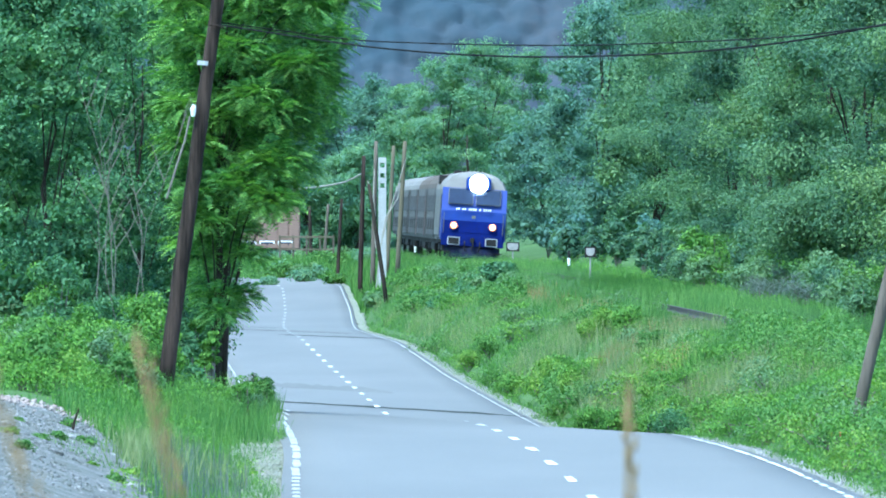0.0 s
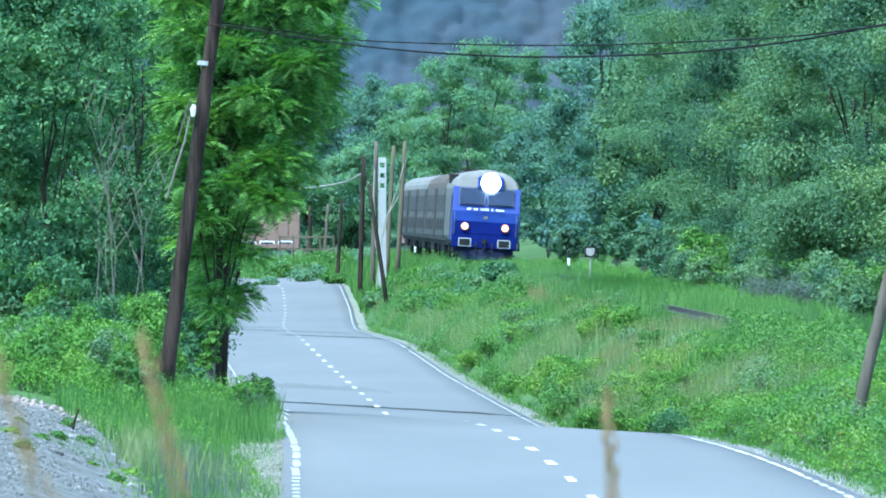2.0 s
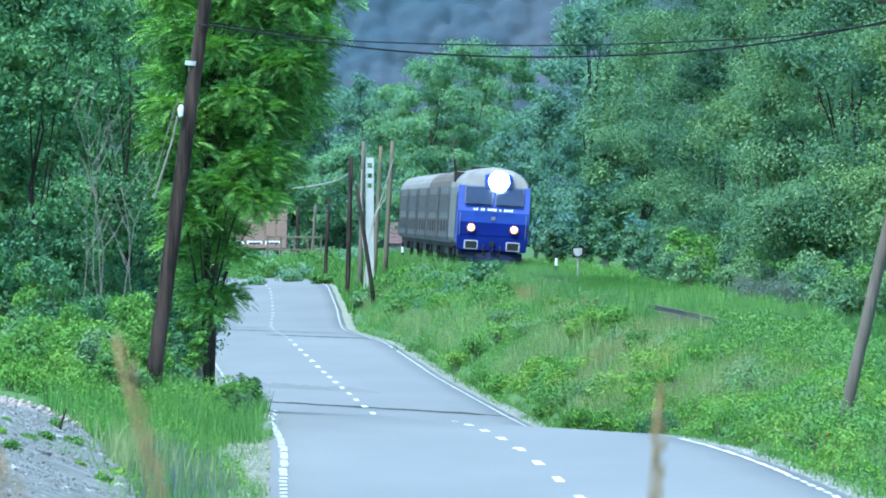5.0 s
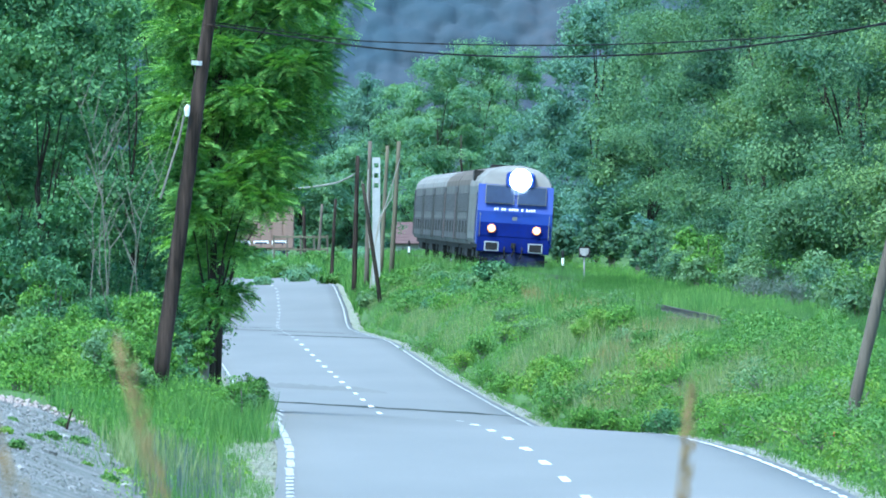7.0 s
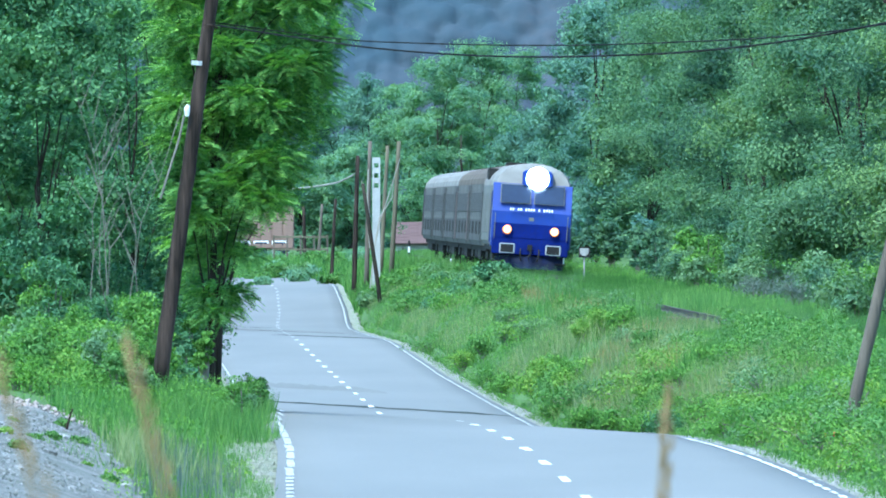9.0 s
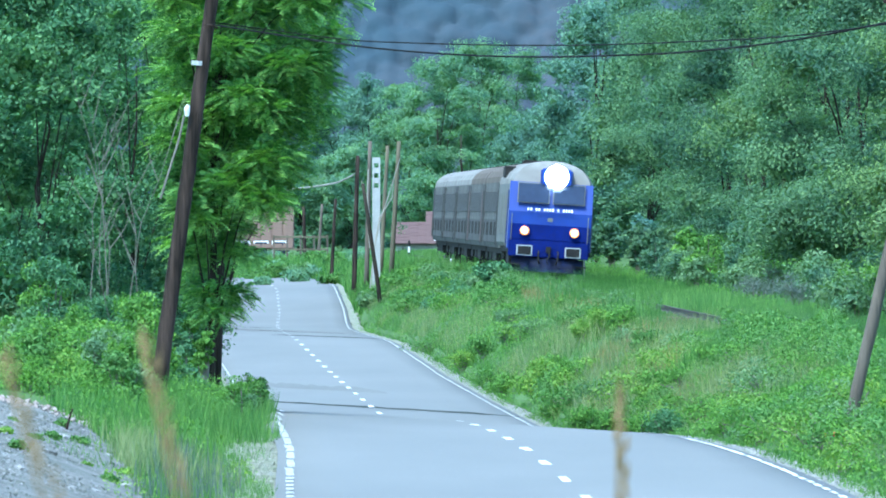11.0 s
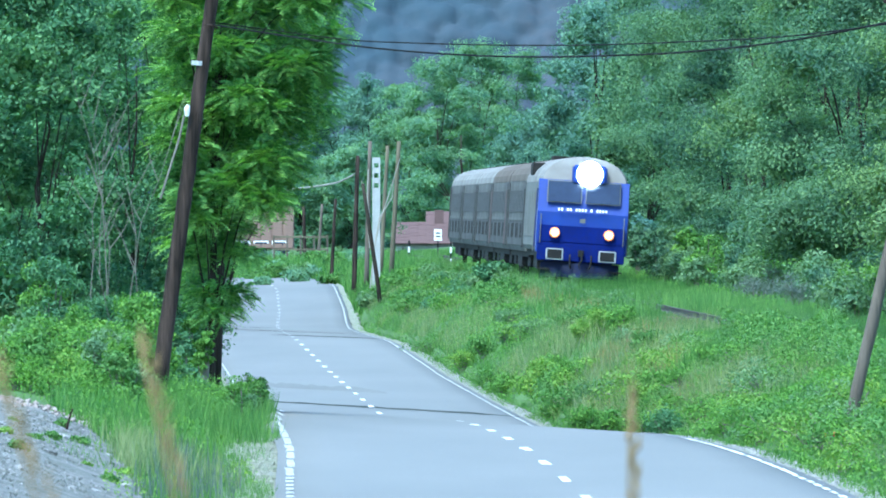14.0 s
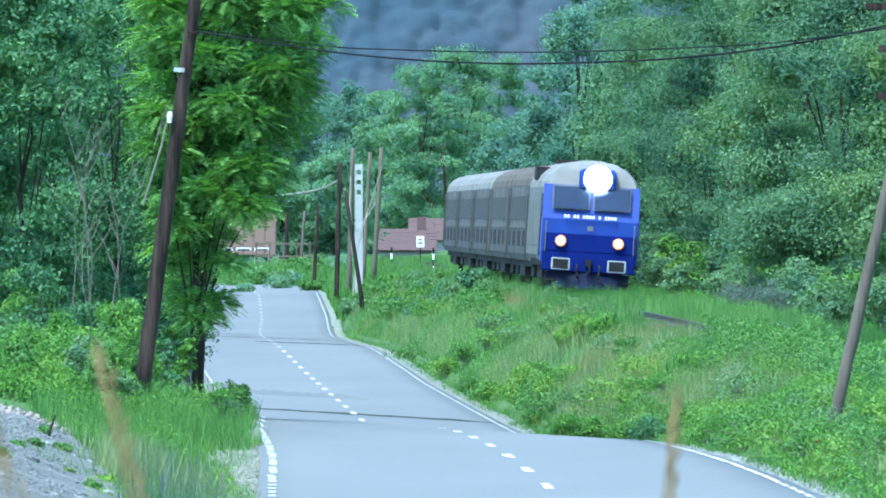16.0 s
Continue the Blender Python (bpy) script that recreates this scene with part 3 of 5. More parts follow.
outline_tree(across(380, 240), 240, [(2.0, -0.6, 0.3), (3.6, -0.7, 0.9), (4.4, -0.9, 1.6), (5.6, -1.0, 2.1), (7.8, -1.0, 2.3), (9.0, -0.8, 1.6)],
             0.9, 60, 0.42, 7000, 0.32, L_LOCUST, LOC, 12, 0.07)
for k, (c, d, hh, r, mat) in enumerate([(20, 250, 8.5, 1.3, L_BROAD), (130, 262, 9.0, 1.3, L_BROAD), (235, 255, 8.5, 1.2, L_BROAD), (296, 262, 9.0, 1.2, L_BROAD),
                                        (-60, 235, 8.0, 1.3, L_BROAD), (70, 232, 7.2, 0.9, L_BROAD), (200, 275, 9.5, 1.4, L_BROAD), (322, 266, 9.5, 0.8, L_BROAD), (20, 292, 10, 1.5, L_BROAD), (110, 300, 10, 1.6, L_BROAD), (255, 296, 10, 1.4, L_BROAD)]):
    tree("tree", across(c, d), d, hh, r, r, 0.15, 50, 0.6, 23000, 0.08, mat, "dense broad-leaved roadside tree", 500 + k, girth=0.045, group="roadside trees")

# ---------------------------------------------------------------- railway
b = Build()
b.poly([(track_x(y) + o, y, z) for y in (120, 860) for o, z in ((-2.4, 0.15), (-1.6, RAIL_Z - 0.2), (1.6, RAIL_Z - 0.2), (2.4, 0.15))],
       [(0, 1, 5, 4), (1, 2, 6, 5), (2, 3, 7, 6)])
track_bed = tagged(part("track_bed", b, M_BALLAST), "grey-brown ballast bed of a single railway track", "track bed", kind="structure")
for s in (-1, 1):
    b = Build()
    sec = [(-0.07, -0.17), (0.07, -0.17), (0.02, -0.13), (0.02, -0.05), (0.036, -0.04), (0.036, 0), (-0.036, 0), (-0.036, -0.04), (-0.02, -0.05), (-0.02, -0.13)]
    n = len(sec)
    p = [(track_x(y) + s * 0.7525 + a, y, RAIL_Z + z) for y in (120, 860) for a, z in sec]
    b.poly(p, [(i, (i + 1) % n, n + (i + 1) % n, n + i) for i in range(n)])
    part("rail", b, M_RAIL, track_bed, "rusty steel rail")
sl = Build().box(-1.3, 1.3, -0.13, 0.13, -0.16, 0.02).mesh("sleeper", M_SLEEPER)
for n in range(150):
    y = 290 + n * 0.65
    ob = new("sleeper", sl)
    ob.parent = track_bed
    ob.location = (float(track_x(y)), y, RAIL_Z - 0.18)


def half_section(pts):
    """Mirror a right half outline (x, z), bottom to top, into a closed section."""
    return pts + [(-x, z) for x, z in reversed(pts) if x > 1e-6]


LOCO = thing("locomotive", (0, 0, 0), "blue diesel locomotive with bright headlamps and a pale grey roof", "locomotive")
b = Build()
b.extrude(half_section([(1.42, 1.05), (1.5, 1.2), (1.5, 3.32)]), 0.5, 16.9)
part("body", b, M_LIGHTGREY, LOCO, "light grey locomotive flank")
# blue cab, nose leaning back above the waist
b = Build()
prof = [(0.0, 1.0), (0.0, 2.35), (0.34, 3.42)]
for (ya, za), (yb, zb) in zip(prof, prof[1:]):
    b.poly([(x, ya + 0.1 * (abs(x) > 1), za) for x in (-1.5, -1.05, 1.05, 1.5)] + [(x, yb + 0.1 * (abs(x) > 1), zb) for x in (-1.5, -1.05, 1.05, 1.5)],
           [(0, 1, 5, 4), (1, 2, 6, 5), (2, 3, 7, 6)])
for s in (-1.502, 1.502):
    b.poly([(s, 0.1, 1.0), (s, 0.1, 2.35), (s, 0.44, 3.42), (s, 1.1, 3.42), (s, 1.1, 1.0)], [(0, 1, 2, 3, 4)])
part("cab", b, M_BLUE, LOCO, "bright blue painted cab front")
roof = [(1.5, 3.32), (1.47, 3.5), (1.36, 3.72), (1.12, 3.95), (0.75, 4.12), (0.35, 4.2), (0.0, 4.22)]
b = Build()
front = [(x * 0.93, 0.44 + max(0, (z - 3.3)) * 0.55, z) for x, z in half_section(roof)]
n = len(front)
back = [(x, 2.0, z) for x, z in half_section(roof)]
end = [(x, 16.9, z) for x, z in half_section(roof)]
b.poly(front + back + end, [tuple(range(n))] + [(r * n + i, r * n + (i + 1) % n, (r + 1) * n + (i + 1) % n, (r + 1) * n + i) for r in (0, 1) for i in range(n)]
       + [tuple(range(2 * n, 3 * n))])
part("roof", b, M_ROOF, LOCO, "pale grey domed roof")
b = Build().box(-0.75, 0.75, 13.6, 15.6, 4.0, 4.27)
part("exhaust_box", b, M_DARK, LOCO, "black roof exhaust housing", bevel=0.04)
b = Build().box(-1.5, -1.05, 9.6, 12.5, 3.55, 3.98)
part("roof_grille", b, M_DARK, LOCO, "black slanting roof grille", bevel=0.03)


def slanted(x0, x1, z0, z1, lift):
    """A pane lying on the leaning upper nose."""
    def yy(z):
        return 0.34 * (z - 2.35) / 1.07
    t = 0.03
    p = [(x, yy(z) - lift - (t if o else 0), z) for o in (0, 1) for z in (z0, z1) for x in (x0, x1)]
    return Build().poly(p, [(0, 1, 3, 2), (4, 6, 7, 5), (0, 4, 5, 1), (2, 3, 7, 6), (0, 2, 6, 4), (1, 5, 7, 3)])


for s in (-1, 1):
    a0, a1 = sorted((s * 0.06, s * 1.22))
    w_ = part("windscreen_frame", slanted(a0, a1, 2.66, 3.4, 0.0), M_LIGHTGREY, LOCO, "pale windscreen frame")
    part("windscreen", slanted(a0 + 0.03, a1 - 0.03, 2.69, 3.37, 0.02), M_GLASS, w_, "dark windscreen glass")
    # lower lamps
    b = Build().tube([(s * 0.9, -0.02, 1.66), (s * 0.9, -0.12, 1.66)], [0.21, 0.19], 16)
    l_ = part("headlight", b, M_DARKBLUE, LOCO, "blue lamp housing")
    part("lens", Build().tube([(s * 0.9, -0.15, 1.66), (s * 0.9, -0.17, 1.66)], [0.12, 0.1], 16), M_LAMPWARM, l_, "glowing warm lamp lens")
    # ring added to glow as the orange halo around the lens
    part("halo_ring", Build().tube([(s * 0.9, -0.12, 1.66), (s * 0.9, -0.15, 1.66)], [0.17, 0.15], 16), M_LAMPHALO, l_, "added ring glowing as the orange lamp halo")
    # buffers
    b = Build().tube([(s * 0.875, 0.05, 0.95), (s * 0.875, -0.4, 0.95)], [0.13, 0.1], 12)
    u_ = part("buffer", b, M_DARK, LOCO, "black buffer with a worn grey plate")
    part("buffer_plate", Build().box(s * 0.875 - 0.29, s * 0.875 + 0.29, -0.45, -0.4, 0.76, 1.14), M_STEEL, u_, "grey worn steel plate", bevel=0.02)
    part("buffer_face", Build().box(s * 0.875 - 0.24, s * 0.875 + 0.24, -0.462, -0.448, 0.8, 1.1), M_DARK, u_, "greasy dark face")
    part("handrail", Build().tube([(s * 1.38, -0.02, 1.3), (s * 1.38, -0.07, 1.35), (s * 1.38, -0.07, 2.2), (s * 1.38, -0.02, 2.25)], 0.018, 6), M_LIGHTGREY, LOCO)
    part("wiper", Build().tube([(s * 0.6, 0.06, 2.62), (s * 0.42, 0.2, 3.1)], 0.014, 5), M_DARK, LOCO)
    part("step", Build().box(s * 1.2 - 0.2, s * 1.2 + 0.2, -0.05, 0.2, 0.42, 0.47), M_DARK, LOCO)
    part("brake_hose", Build().tube([(s * 0.35, -0.05, 0.95), (s * 0.36, -0.2, 0.85), (s * 0.34, -0.2, 0.6), (s * 0.3, -0.1, 0.5)], 0.03, 6), M_DARK, LOCO)
h_ = part("top_headlight", Build().box(-0.42, 0.72, 0.1, 0.75, 3.36, 3.94), M_BLUE, LOCO, "blue housing of the top headlight", bevel=0.06)
# disc is wider than the lamp, its size stands for the glare
part("lens", Build().tube([(0.15, 0.1, 3.65), (0.15, 0.05, 3.65), (0.15, 0.0, 3.65)], [0.43, 0.42, 0.3], 32), M_LAMP, h_, "dazzling white lamp lens, widened to its glare")
part("waist_band", Build().box(-1.42, 1.42, -0.03, 0.12, 1.36, 1.9), M_DARKBLUE, LOCO, "darker blue ledge")
part("buffer_beam", Build().box(-1.45, 1.45, -0.02, 0.3, 0.72, 1.36), M_DARKBLUE, LOCO, "soiled blue buffer beam", bevel=0.03)
part("coupling", Build().box(-0.09, 0.09, -0.32, 0.0, 0.9, 1.12), M_DARK, LOCO, "black screw coupling", bevel=0.02)
part("coupling_link", Build().tube([(0, -0.3, 1.0), (0.05, -0.34, 0.8), (-0.05, -0.34, 0.62), (0, -0.28, 0.5)], 0.035, 6), M_DARK, LOCO)
part("snow_plough", Build().poly([(-1.3, 0.1, 0.2), (0, -0.2, 0.2), (1.3, 0.1, 0.2), (1.3, 0.25, 0.7), (0, 0.0, 0.7), (-1.3, 0.25, 0.7),
                                  (-1.3, 0.3, 0.2), (1.3, 0.3, 0.2)], [(0, 1, 4, 5), (1, 2, 3, 4), (0, 5, 6), (2, 7, 3), (6, 5, 4, 3, 7)]),
     M_PLOUGH, LOCO, "grimy dark blue snow plough with shade in its colour")
# running number stands as plain white bars
for n in range(17):
    if n in (2, 5, 10, 12):
        continue
    part("number_bar", slanted(-0.83 + n * 0.098, -0.775 + n * 0.098, 2.4, 2.49, 0.012), M_WHITE, LOCO)
part("emblem", Build().box(-0.09, 0.09, -0.02, 0.0, 2.02, 2.16), M_LIGHTGREY, LOCO, "small pale emblem plate")
for s in (-1, 1):
    part("cab_door", Build().box(s * 1.508 - 0.012, s * 1.508 + 0.012, 1.5, 2.15, 1.15, 3.1), M_DARKBLUE, LOCO, "soiled cab door")
    part("cab_window", Build().box(s * 1.51 - 0.012, s * 1.51 + 0.012, 0.62, 1.05, 2.4, 3.1), M_GLASS, LOCO, "dark cab side window")
    part("cab_handrail", Build().tube([(s * 1.56, 1.35, 1.0), (s * 1.56, 1.35, 2.6)], 0.02, 6), M_LIGHTGREY, LOCO)
    for q in range(6):
        part("side_panel", Build().box(s * 1.512 - 0.014, s * 1.512 + 0.014, 3.0 + q * 2.2, 4.6 + q * 2.2, 1.5, 3.0), M_LIGHTGREY, LOCO)


def bogie(parent, y, wheels):
    f = part("bogie", Build().box(-1.15, -0.98, y - 1.9, y + 1.9, 0.45, 0.85).box(0.98, 1.15, y - 1.9, y + 1.9, 0.45, 0.85).box(-1, 1, y - 0.3, y + 0.3, 0.5, 0.95), M_DARK, parent, "black bogie frame")
    for o in wheels:
        part("wheelset", Build().tube([(-0.8, y + o, 0.46), (-0.67, y + o, 0.46)], 0.46, 16).tube([(0.67, y + o, 0.46), (0.8, y + o, 0.46)], 0.46, 16).tube([(-0.8, y + o, 0.46), (0.8, y + o, 0.46)], 0.08, 8), M_DARK, f)


bogie(LOCO, 4.1, (-1.6, 0, 1.6))
bogie(LOCO, 13.2, (-1.6, 0, 1.6))
part("fuel_tank", Build().box(-1.25, 1.25, 6.6, 10.6, 0.4, 1.05), M_DARK, LOCO, "black fuel tank", bevel=0.06)
part("underframe", Build().box(-1.35, 1.35, 0.4, 16.9, 0.85, 1.1), M_DARK, LOCO)


def coach(roof_mat, end_mat, label):
    ob = thing("railway_coach", (0, 0, 0), label, "railway coach", "coaches of the train")
    part("body", Build().extrude(half_section([(1.38, 0.95), (1.45, 1.15), (1.45, 3.2), (1.43, 3.4)]), 0.35, 26.05), M_COACH, ob, "grimy grey coach side")
    part("roof", Build().extrude(half_section([(1.44, 3.4), (1.4, 3.62), (1.26, 3.84), (1.0, 4.02), (0.6, 4.15), (0.0, 4.2)]), 0.35, 26.05), roof_mat, ob)
    part("underframe", Build().box(-1.25, 1.25, 0.5, 25.9, 0.75, 1.0), M_DARK, ob)
    part("equipment_box", Build().box(-1.25, 1.25, 9, 15.5, 0.4, 0.8), M_DARK, ob, bevel=0.05)
    for y in (0.0, 26.05):
        part("gangway", Build().box(-0.85, 0.85, y, y + 0.35, 1.1, 3.5), M_RUST, ob, "rust-red gangway bellows")
    for s in (-1, 1):
        part("side_band", Build().box(s * 1.46 - 0.012, s * 1.46 + 0.012, 0.4, 26.0, 2.0, 2.09), M_BAND, ob, "pale horizontal band")
        part("skirt", Build().box(s * 1.455 - 0.012, s * 1.455 + 0.012, 0.4, 26.0, 1.15, 1.97), M_COACHLOW, ob)
        for y in (0.4, 23.7):
            # darkness of the gaps between coaches is put into these end panels
            part("vestibule", Build().box(s * 1.478 - 0.014, s * 1.478 + 0.014, y, y + 2.3, 1.12, 3.35), M_COACHLOW, ob, "dark vestibule panel carrying the gap lines between coaches")
            part("door", Build().box(s * 1.49 - 0.012, s * 1.49 + 0.012, y + 0.7, y + 1.6, 1.1, 3.1), end_mat, ob, "entrance door")
        for q in range(10):
            y = 3.0 + q * 2.08
            part("window", Build().box(s * 1.467 - 0.01, s * 1.467 + 0.01, y, y + 1.4, 2.3, 3.05), M_COACHUPPER, ob, "dull upper coach window")
            if q % 3 != 2:
                part("lower_window", Build().box(s * 1.467 - 0.014, s * 1.467 + 0.014, y + 0.1, y + 1.3, 1.4, 1.9), M_DARK, ob, "dark lower coach window")
    for y in (3.2, 22.9):
        bogie(ob, y, (-1.25, 1.25))
    for q in range(5):
        part("roof_vent", Build().tube([(0.0, 3 + q * 5, 4.18), (0.0, 3 + q * 5, 4.26)], [0.16, 0.2], 10), M_DARK, ob)
    return ob


COACHES = [coach(M_ROOFBROWN, M_DARK, "grimy grey passenger coach with a sooty brown roof"), None, None, None, None]
COACHES[1] = coach(M_ROOFBROWN, M_RUST, "grimy grey passenger coach with rust-red doors and a sooty brown roof")
COACHES[2] = coach(M_ROOF, M_DARK, "grimy grey passenger coach with a pale roof")
COACHES[3] = copy_thing(COACHES[2], pose(0, 0, 0))
COACHES[4] = copy_thing(COACHES[2], pose(0, 0, 0))

# ---------------------------------------------------------------- poles and wires


def wood_pole(name, foot, top, r0, r1, mat, label, seed, category="utility pole", sides=12, knots=26):
    rng = np.random.default_rng(seed)
    ob = thing(name, foot, label, category)
    d = Vector(top) - Vector(foot)
    path = [d * (k / knots) + Vector((rng.normal(0, 0.003), rng.normal(0, 0.003), 0)) for k in range(knots + 1)]
    path[0] = Vector((0, 0, -0.2))
    part("shaft", Build().tube(path, [(r0 + (r1 - r0) * k / knots) * rng.uniform(0.97, 1.03) for k in range(knots + 1)], sides), mat, ob, smooth=True)
    return ob


def spot(c, d, up):
    """Place on a bearing: column and height given in focal units, d metres off."""
    return (across(c, d), d, EYE_Z - (up - 368) * d / FOCAL)


D_L, D_R = 214.0, 188.0
lp = wood_pole("utility_pole", spot(283, D_L, 668), spot(383, D_L, -60), 0.128, 0.10, M_POLE, "dark tarred wooden utility pole leaning by the road", 3)
foot = Vector(spot(283, D_L, 668))
for c, u, nm, mat in ((351, 112, "band", M_STEEL), (331, 196, "insulator", M_PORCELAIN)):
    p = Vector(spot(c, D_L - 0.16, u)) - foot
    if nm == "band":
        part("band", Build().tube([p + Vector((0, 0.16, -0.035)), p + Vector((0.006, 0.16, 0.035))], 0.118, 14), mat, lp, "pale metal band")
    else:
        part("insulator", Build().tube([p + Vector((0, 0, -0.09)), p + Vector((0, 0, 0.02)), p + Vector((0.02, 0, 0.09))], [0.035, 0.05, 0.03], 10), mat, lp, "white porcelain insulator")
part("service_cable", Build().tube([Vector(spot(c, D_L - 0.14, u)) - foot for c, u in ((326, 205), (316, 250), (300, 300), (284, 352))], 0.02, 6), M_TWIG, lp, "thin pale hanging cable")
part("hook", Build().tube([Vector(spot(c, D_L - 0.14, u)) - foot for c, u in ((360, 45), (372, 44), (386, 50))], 0.012, 6), M_POLE, lp)

rp = wood_pole("utility_pole", spot(1504, D_R, 748), spot(1684, D_R, -40), 0.086, 0.074, M_GREYPOLE, "weathered grey wooden utility pole with crossarms, leaning", 4)
footr = Vector(spot(1504, D_R, 748))
for u, c, reach in ((0, 1675, 0.88), (75, 1657, 0.56), (158, 1638, 0.45)):
    p = Vector(spot(c, D_R, u)) - footr
    part("crossarm", Build().box(-reach, reach, -0.16, -0.07, -0.05, 0.05), M_POLE, rp, "dark wooden crossarm", bevel=0.01, at=p)


def wire(points, r, label, mat=M_WIRE):
    """Cable through bearings and heights."""
    ps = [Vector(spot(c, d, u)) for c, d, u in points]
    fine = []
    for i in range(len(ps) - 1):
        p0, p1, p2, p3 = ps[max(i - 1, 0)], ps[i], ps[i + 1], ps[min(i + 2, len(ps) - 1)]
        for k in range(6):
            t = k / 6
            fine.append(0.5 * ((2 * p1) + (p2 - p0) * t + (2 * p0 - 5 * p1 + 4 * p2 - p3) * t * t + (3 * p1 - p0 - 3 * p2 + p3) * t ** 3))
    fine.append(ps[-1])
    return tagged(part("overhead_wire", Build().tube(fine, r, 6), mat), label, "wire", "overhead wires")


wire([(378, 213.8, 44), (520, 211, 66), (650, 208, 84), (790, 205, 96), (930, 202, 101), (1070, 199, 99), (1220, 196, 92), (1400, 193, 72), (1580, 189, 38), (1660, 188, 20)],
     0.0145, "dark sagging overhead cable between the poles")
wire([(378, 214.2, 40), (600, 214, 69), (720, 212, 76), (880, 208, 80), (1040, 204, 80), (1220, 199, 74), (1400, 193, 64), (1590, 188.5, 40), (1640, 188, 30)],
     0.0105, "thin dark overhead cable between the poles")
wire([(500, 690, 337), (560, 670, 330), (600, 660, 322), (632, 645, 306)], 0.04, "pale bare cable between leaning posts", M_DEADWOOD)

# leaning posts beside the line
POSTS = [  # foot bearing/height, top bearing/height, distance, radius, material, label
    (626, 458, 633, 276, 645, 0.13, M_POLE, "dark wooden telegraph pole beside the track"),
    (586, 482, 594, 352, 700, 0.10, M_POLE, "dark leaning wooden post beside the road"),
    (563, 460, 570, 362, 760, 0.10, M_GREYPOLE, "grey leaning wooden post beside the road"),
    (540, 462, 537, 365, 790, 0.12, M_POLE, "dark leaning wooden post beside the road"),
    (674, 528, 642, 325, 584, 0.1, M_BARK, "dark leaning dead trunk on the embankment"),
    (648, 500, 655, 250, 632, 0.12, M_GREYPOLE, "grey leaning dead trunk beside the track"),
    (673, 490, 686, 258, 628, 0.11, M_TANPOLE, "tan bare wooden pole beside the track"),
    (692, 490, 706, 250, 620, 0.12, M_TANPOLE, "tan bare wooden pole beside the track")]
for k, (c0, u0, c1, u1, d, r, mat, label) in enumerate(POSTS):
    x, y, z = spot(c0, d, u0)
    z = min(z, float(ground_z(x, y)))
    wood_pole("wooden_post", (x, y, z), spot(c1, d, u1), r, r * 0.75, mat, label, 40 + k, "post", 9, 6)
x, y, z = spot(666, 618, 470)
z = float(ground_z(x, y))
ob = thing("concrete_pole", (x, y, z), "pale concrete lattice pole with dark openings", "pole")
hh = EYE_Z - (279 - 368) * 618 / FOCAL - z
b = Build()
for s in (-1, 1):
    b.box(s * 0.14 - 0.04, s * 0.14 + 0.04, -0.09, 0.09, -0.2, hh)
for q in range(14):
    b.box(-0.11, 0.11, -0.08, 0.08, hh - 0.26 - q * 0.46, hh - q * 0.46)
part("lattice", b, M_CONCRETE, ob, bevel=0.012)
part("web", Build().box(-0.11, 0.11, -0.07, 0.02, 0, hh - 1.5), M_CONCRETE, ob)
# bleached forked branches
x, y, z = spot(655, 613, 470)
ob = thing("dead_branches", (x, y, float(ground_z(x, y))), "bleached bare forked branches of a dead tree", "dead tree")
o = Vector(ob.location)
for pts in ([(655, 515), (662, 440), (676, 380), (690, 340), (708, 280)], [(655, 440), (648, 360), (640, 320)], [(658, 430), (650, 350), (652, 300)],
            [(662, 440), (672, 385), (694, 350), (695, 320)]):
    part("branch", Build().tube([Vector(spot(c, 613, u)) - o for c, u in pts], [0.036 - 0.005 * i for i in range(len(pts))], 6), M_DEADWOOD, ob)

# bare twigs of a dying sapling against the near trees
for s, (c, d, up) in enumerate(((238, 226, 430), (180, 228, 420))):
    x = across(c, d)
    z = float(ground_z(x, d))
    ob = thing("bare_sapling", (x, d, z), "thin leafless pale sapling among the trees", "sapling", "bare saplings")
    rs = np.random.default_rng(90 + s)
    for q in range(3):
        lean_, bow = rs.uniform(-0.22, 0.22), rs.uniform(-0.35, 0.35)
        hgt = rs.uniform(3.4, 5.6)
        pts = [Vector((lean_ * hgt * k / 7 + bow * math.sin(k * 0.5) + rs.normal(0, 0.035), rs.normal(0, 0.06), hgt * k / 7)) for k in range(8)]
        pts[0] = Vector((0, 0, -0.05))
        tw = part("twig", Build().tube(pts, [0.0105 - 0.0011 * k for k in range(8)], 5), M_TWIG, ob)
        for k in (3, 4, 5, 6):
            p, g = pts[k], rs.choice((-1, 1)) * rs.uniform(0.15, 0.45)
            part("side_twig", Build().tube([p, p + Vector((g * 0.5, 0, 0.3)), p + Vector((g * 0.8, 0, 0.55)), p + Vector((g * 1.3, 0, 0.75))], [0.009, 0.007, 0.005, 0.003], 4), M_TWIG, tw)

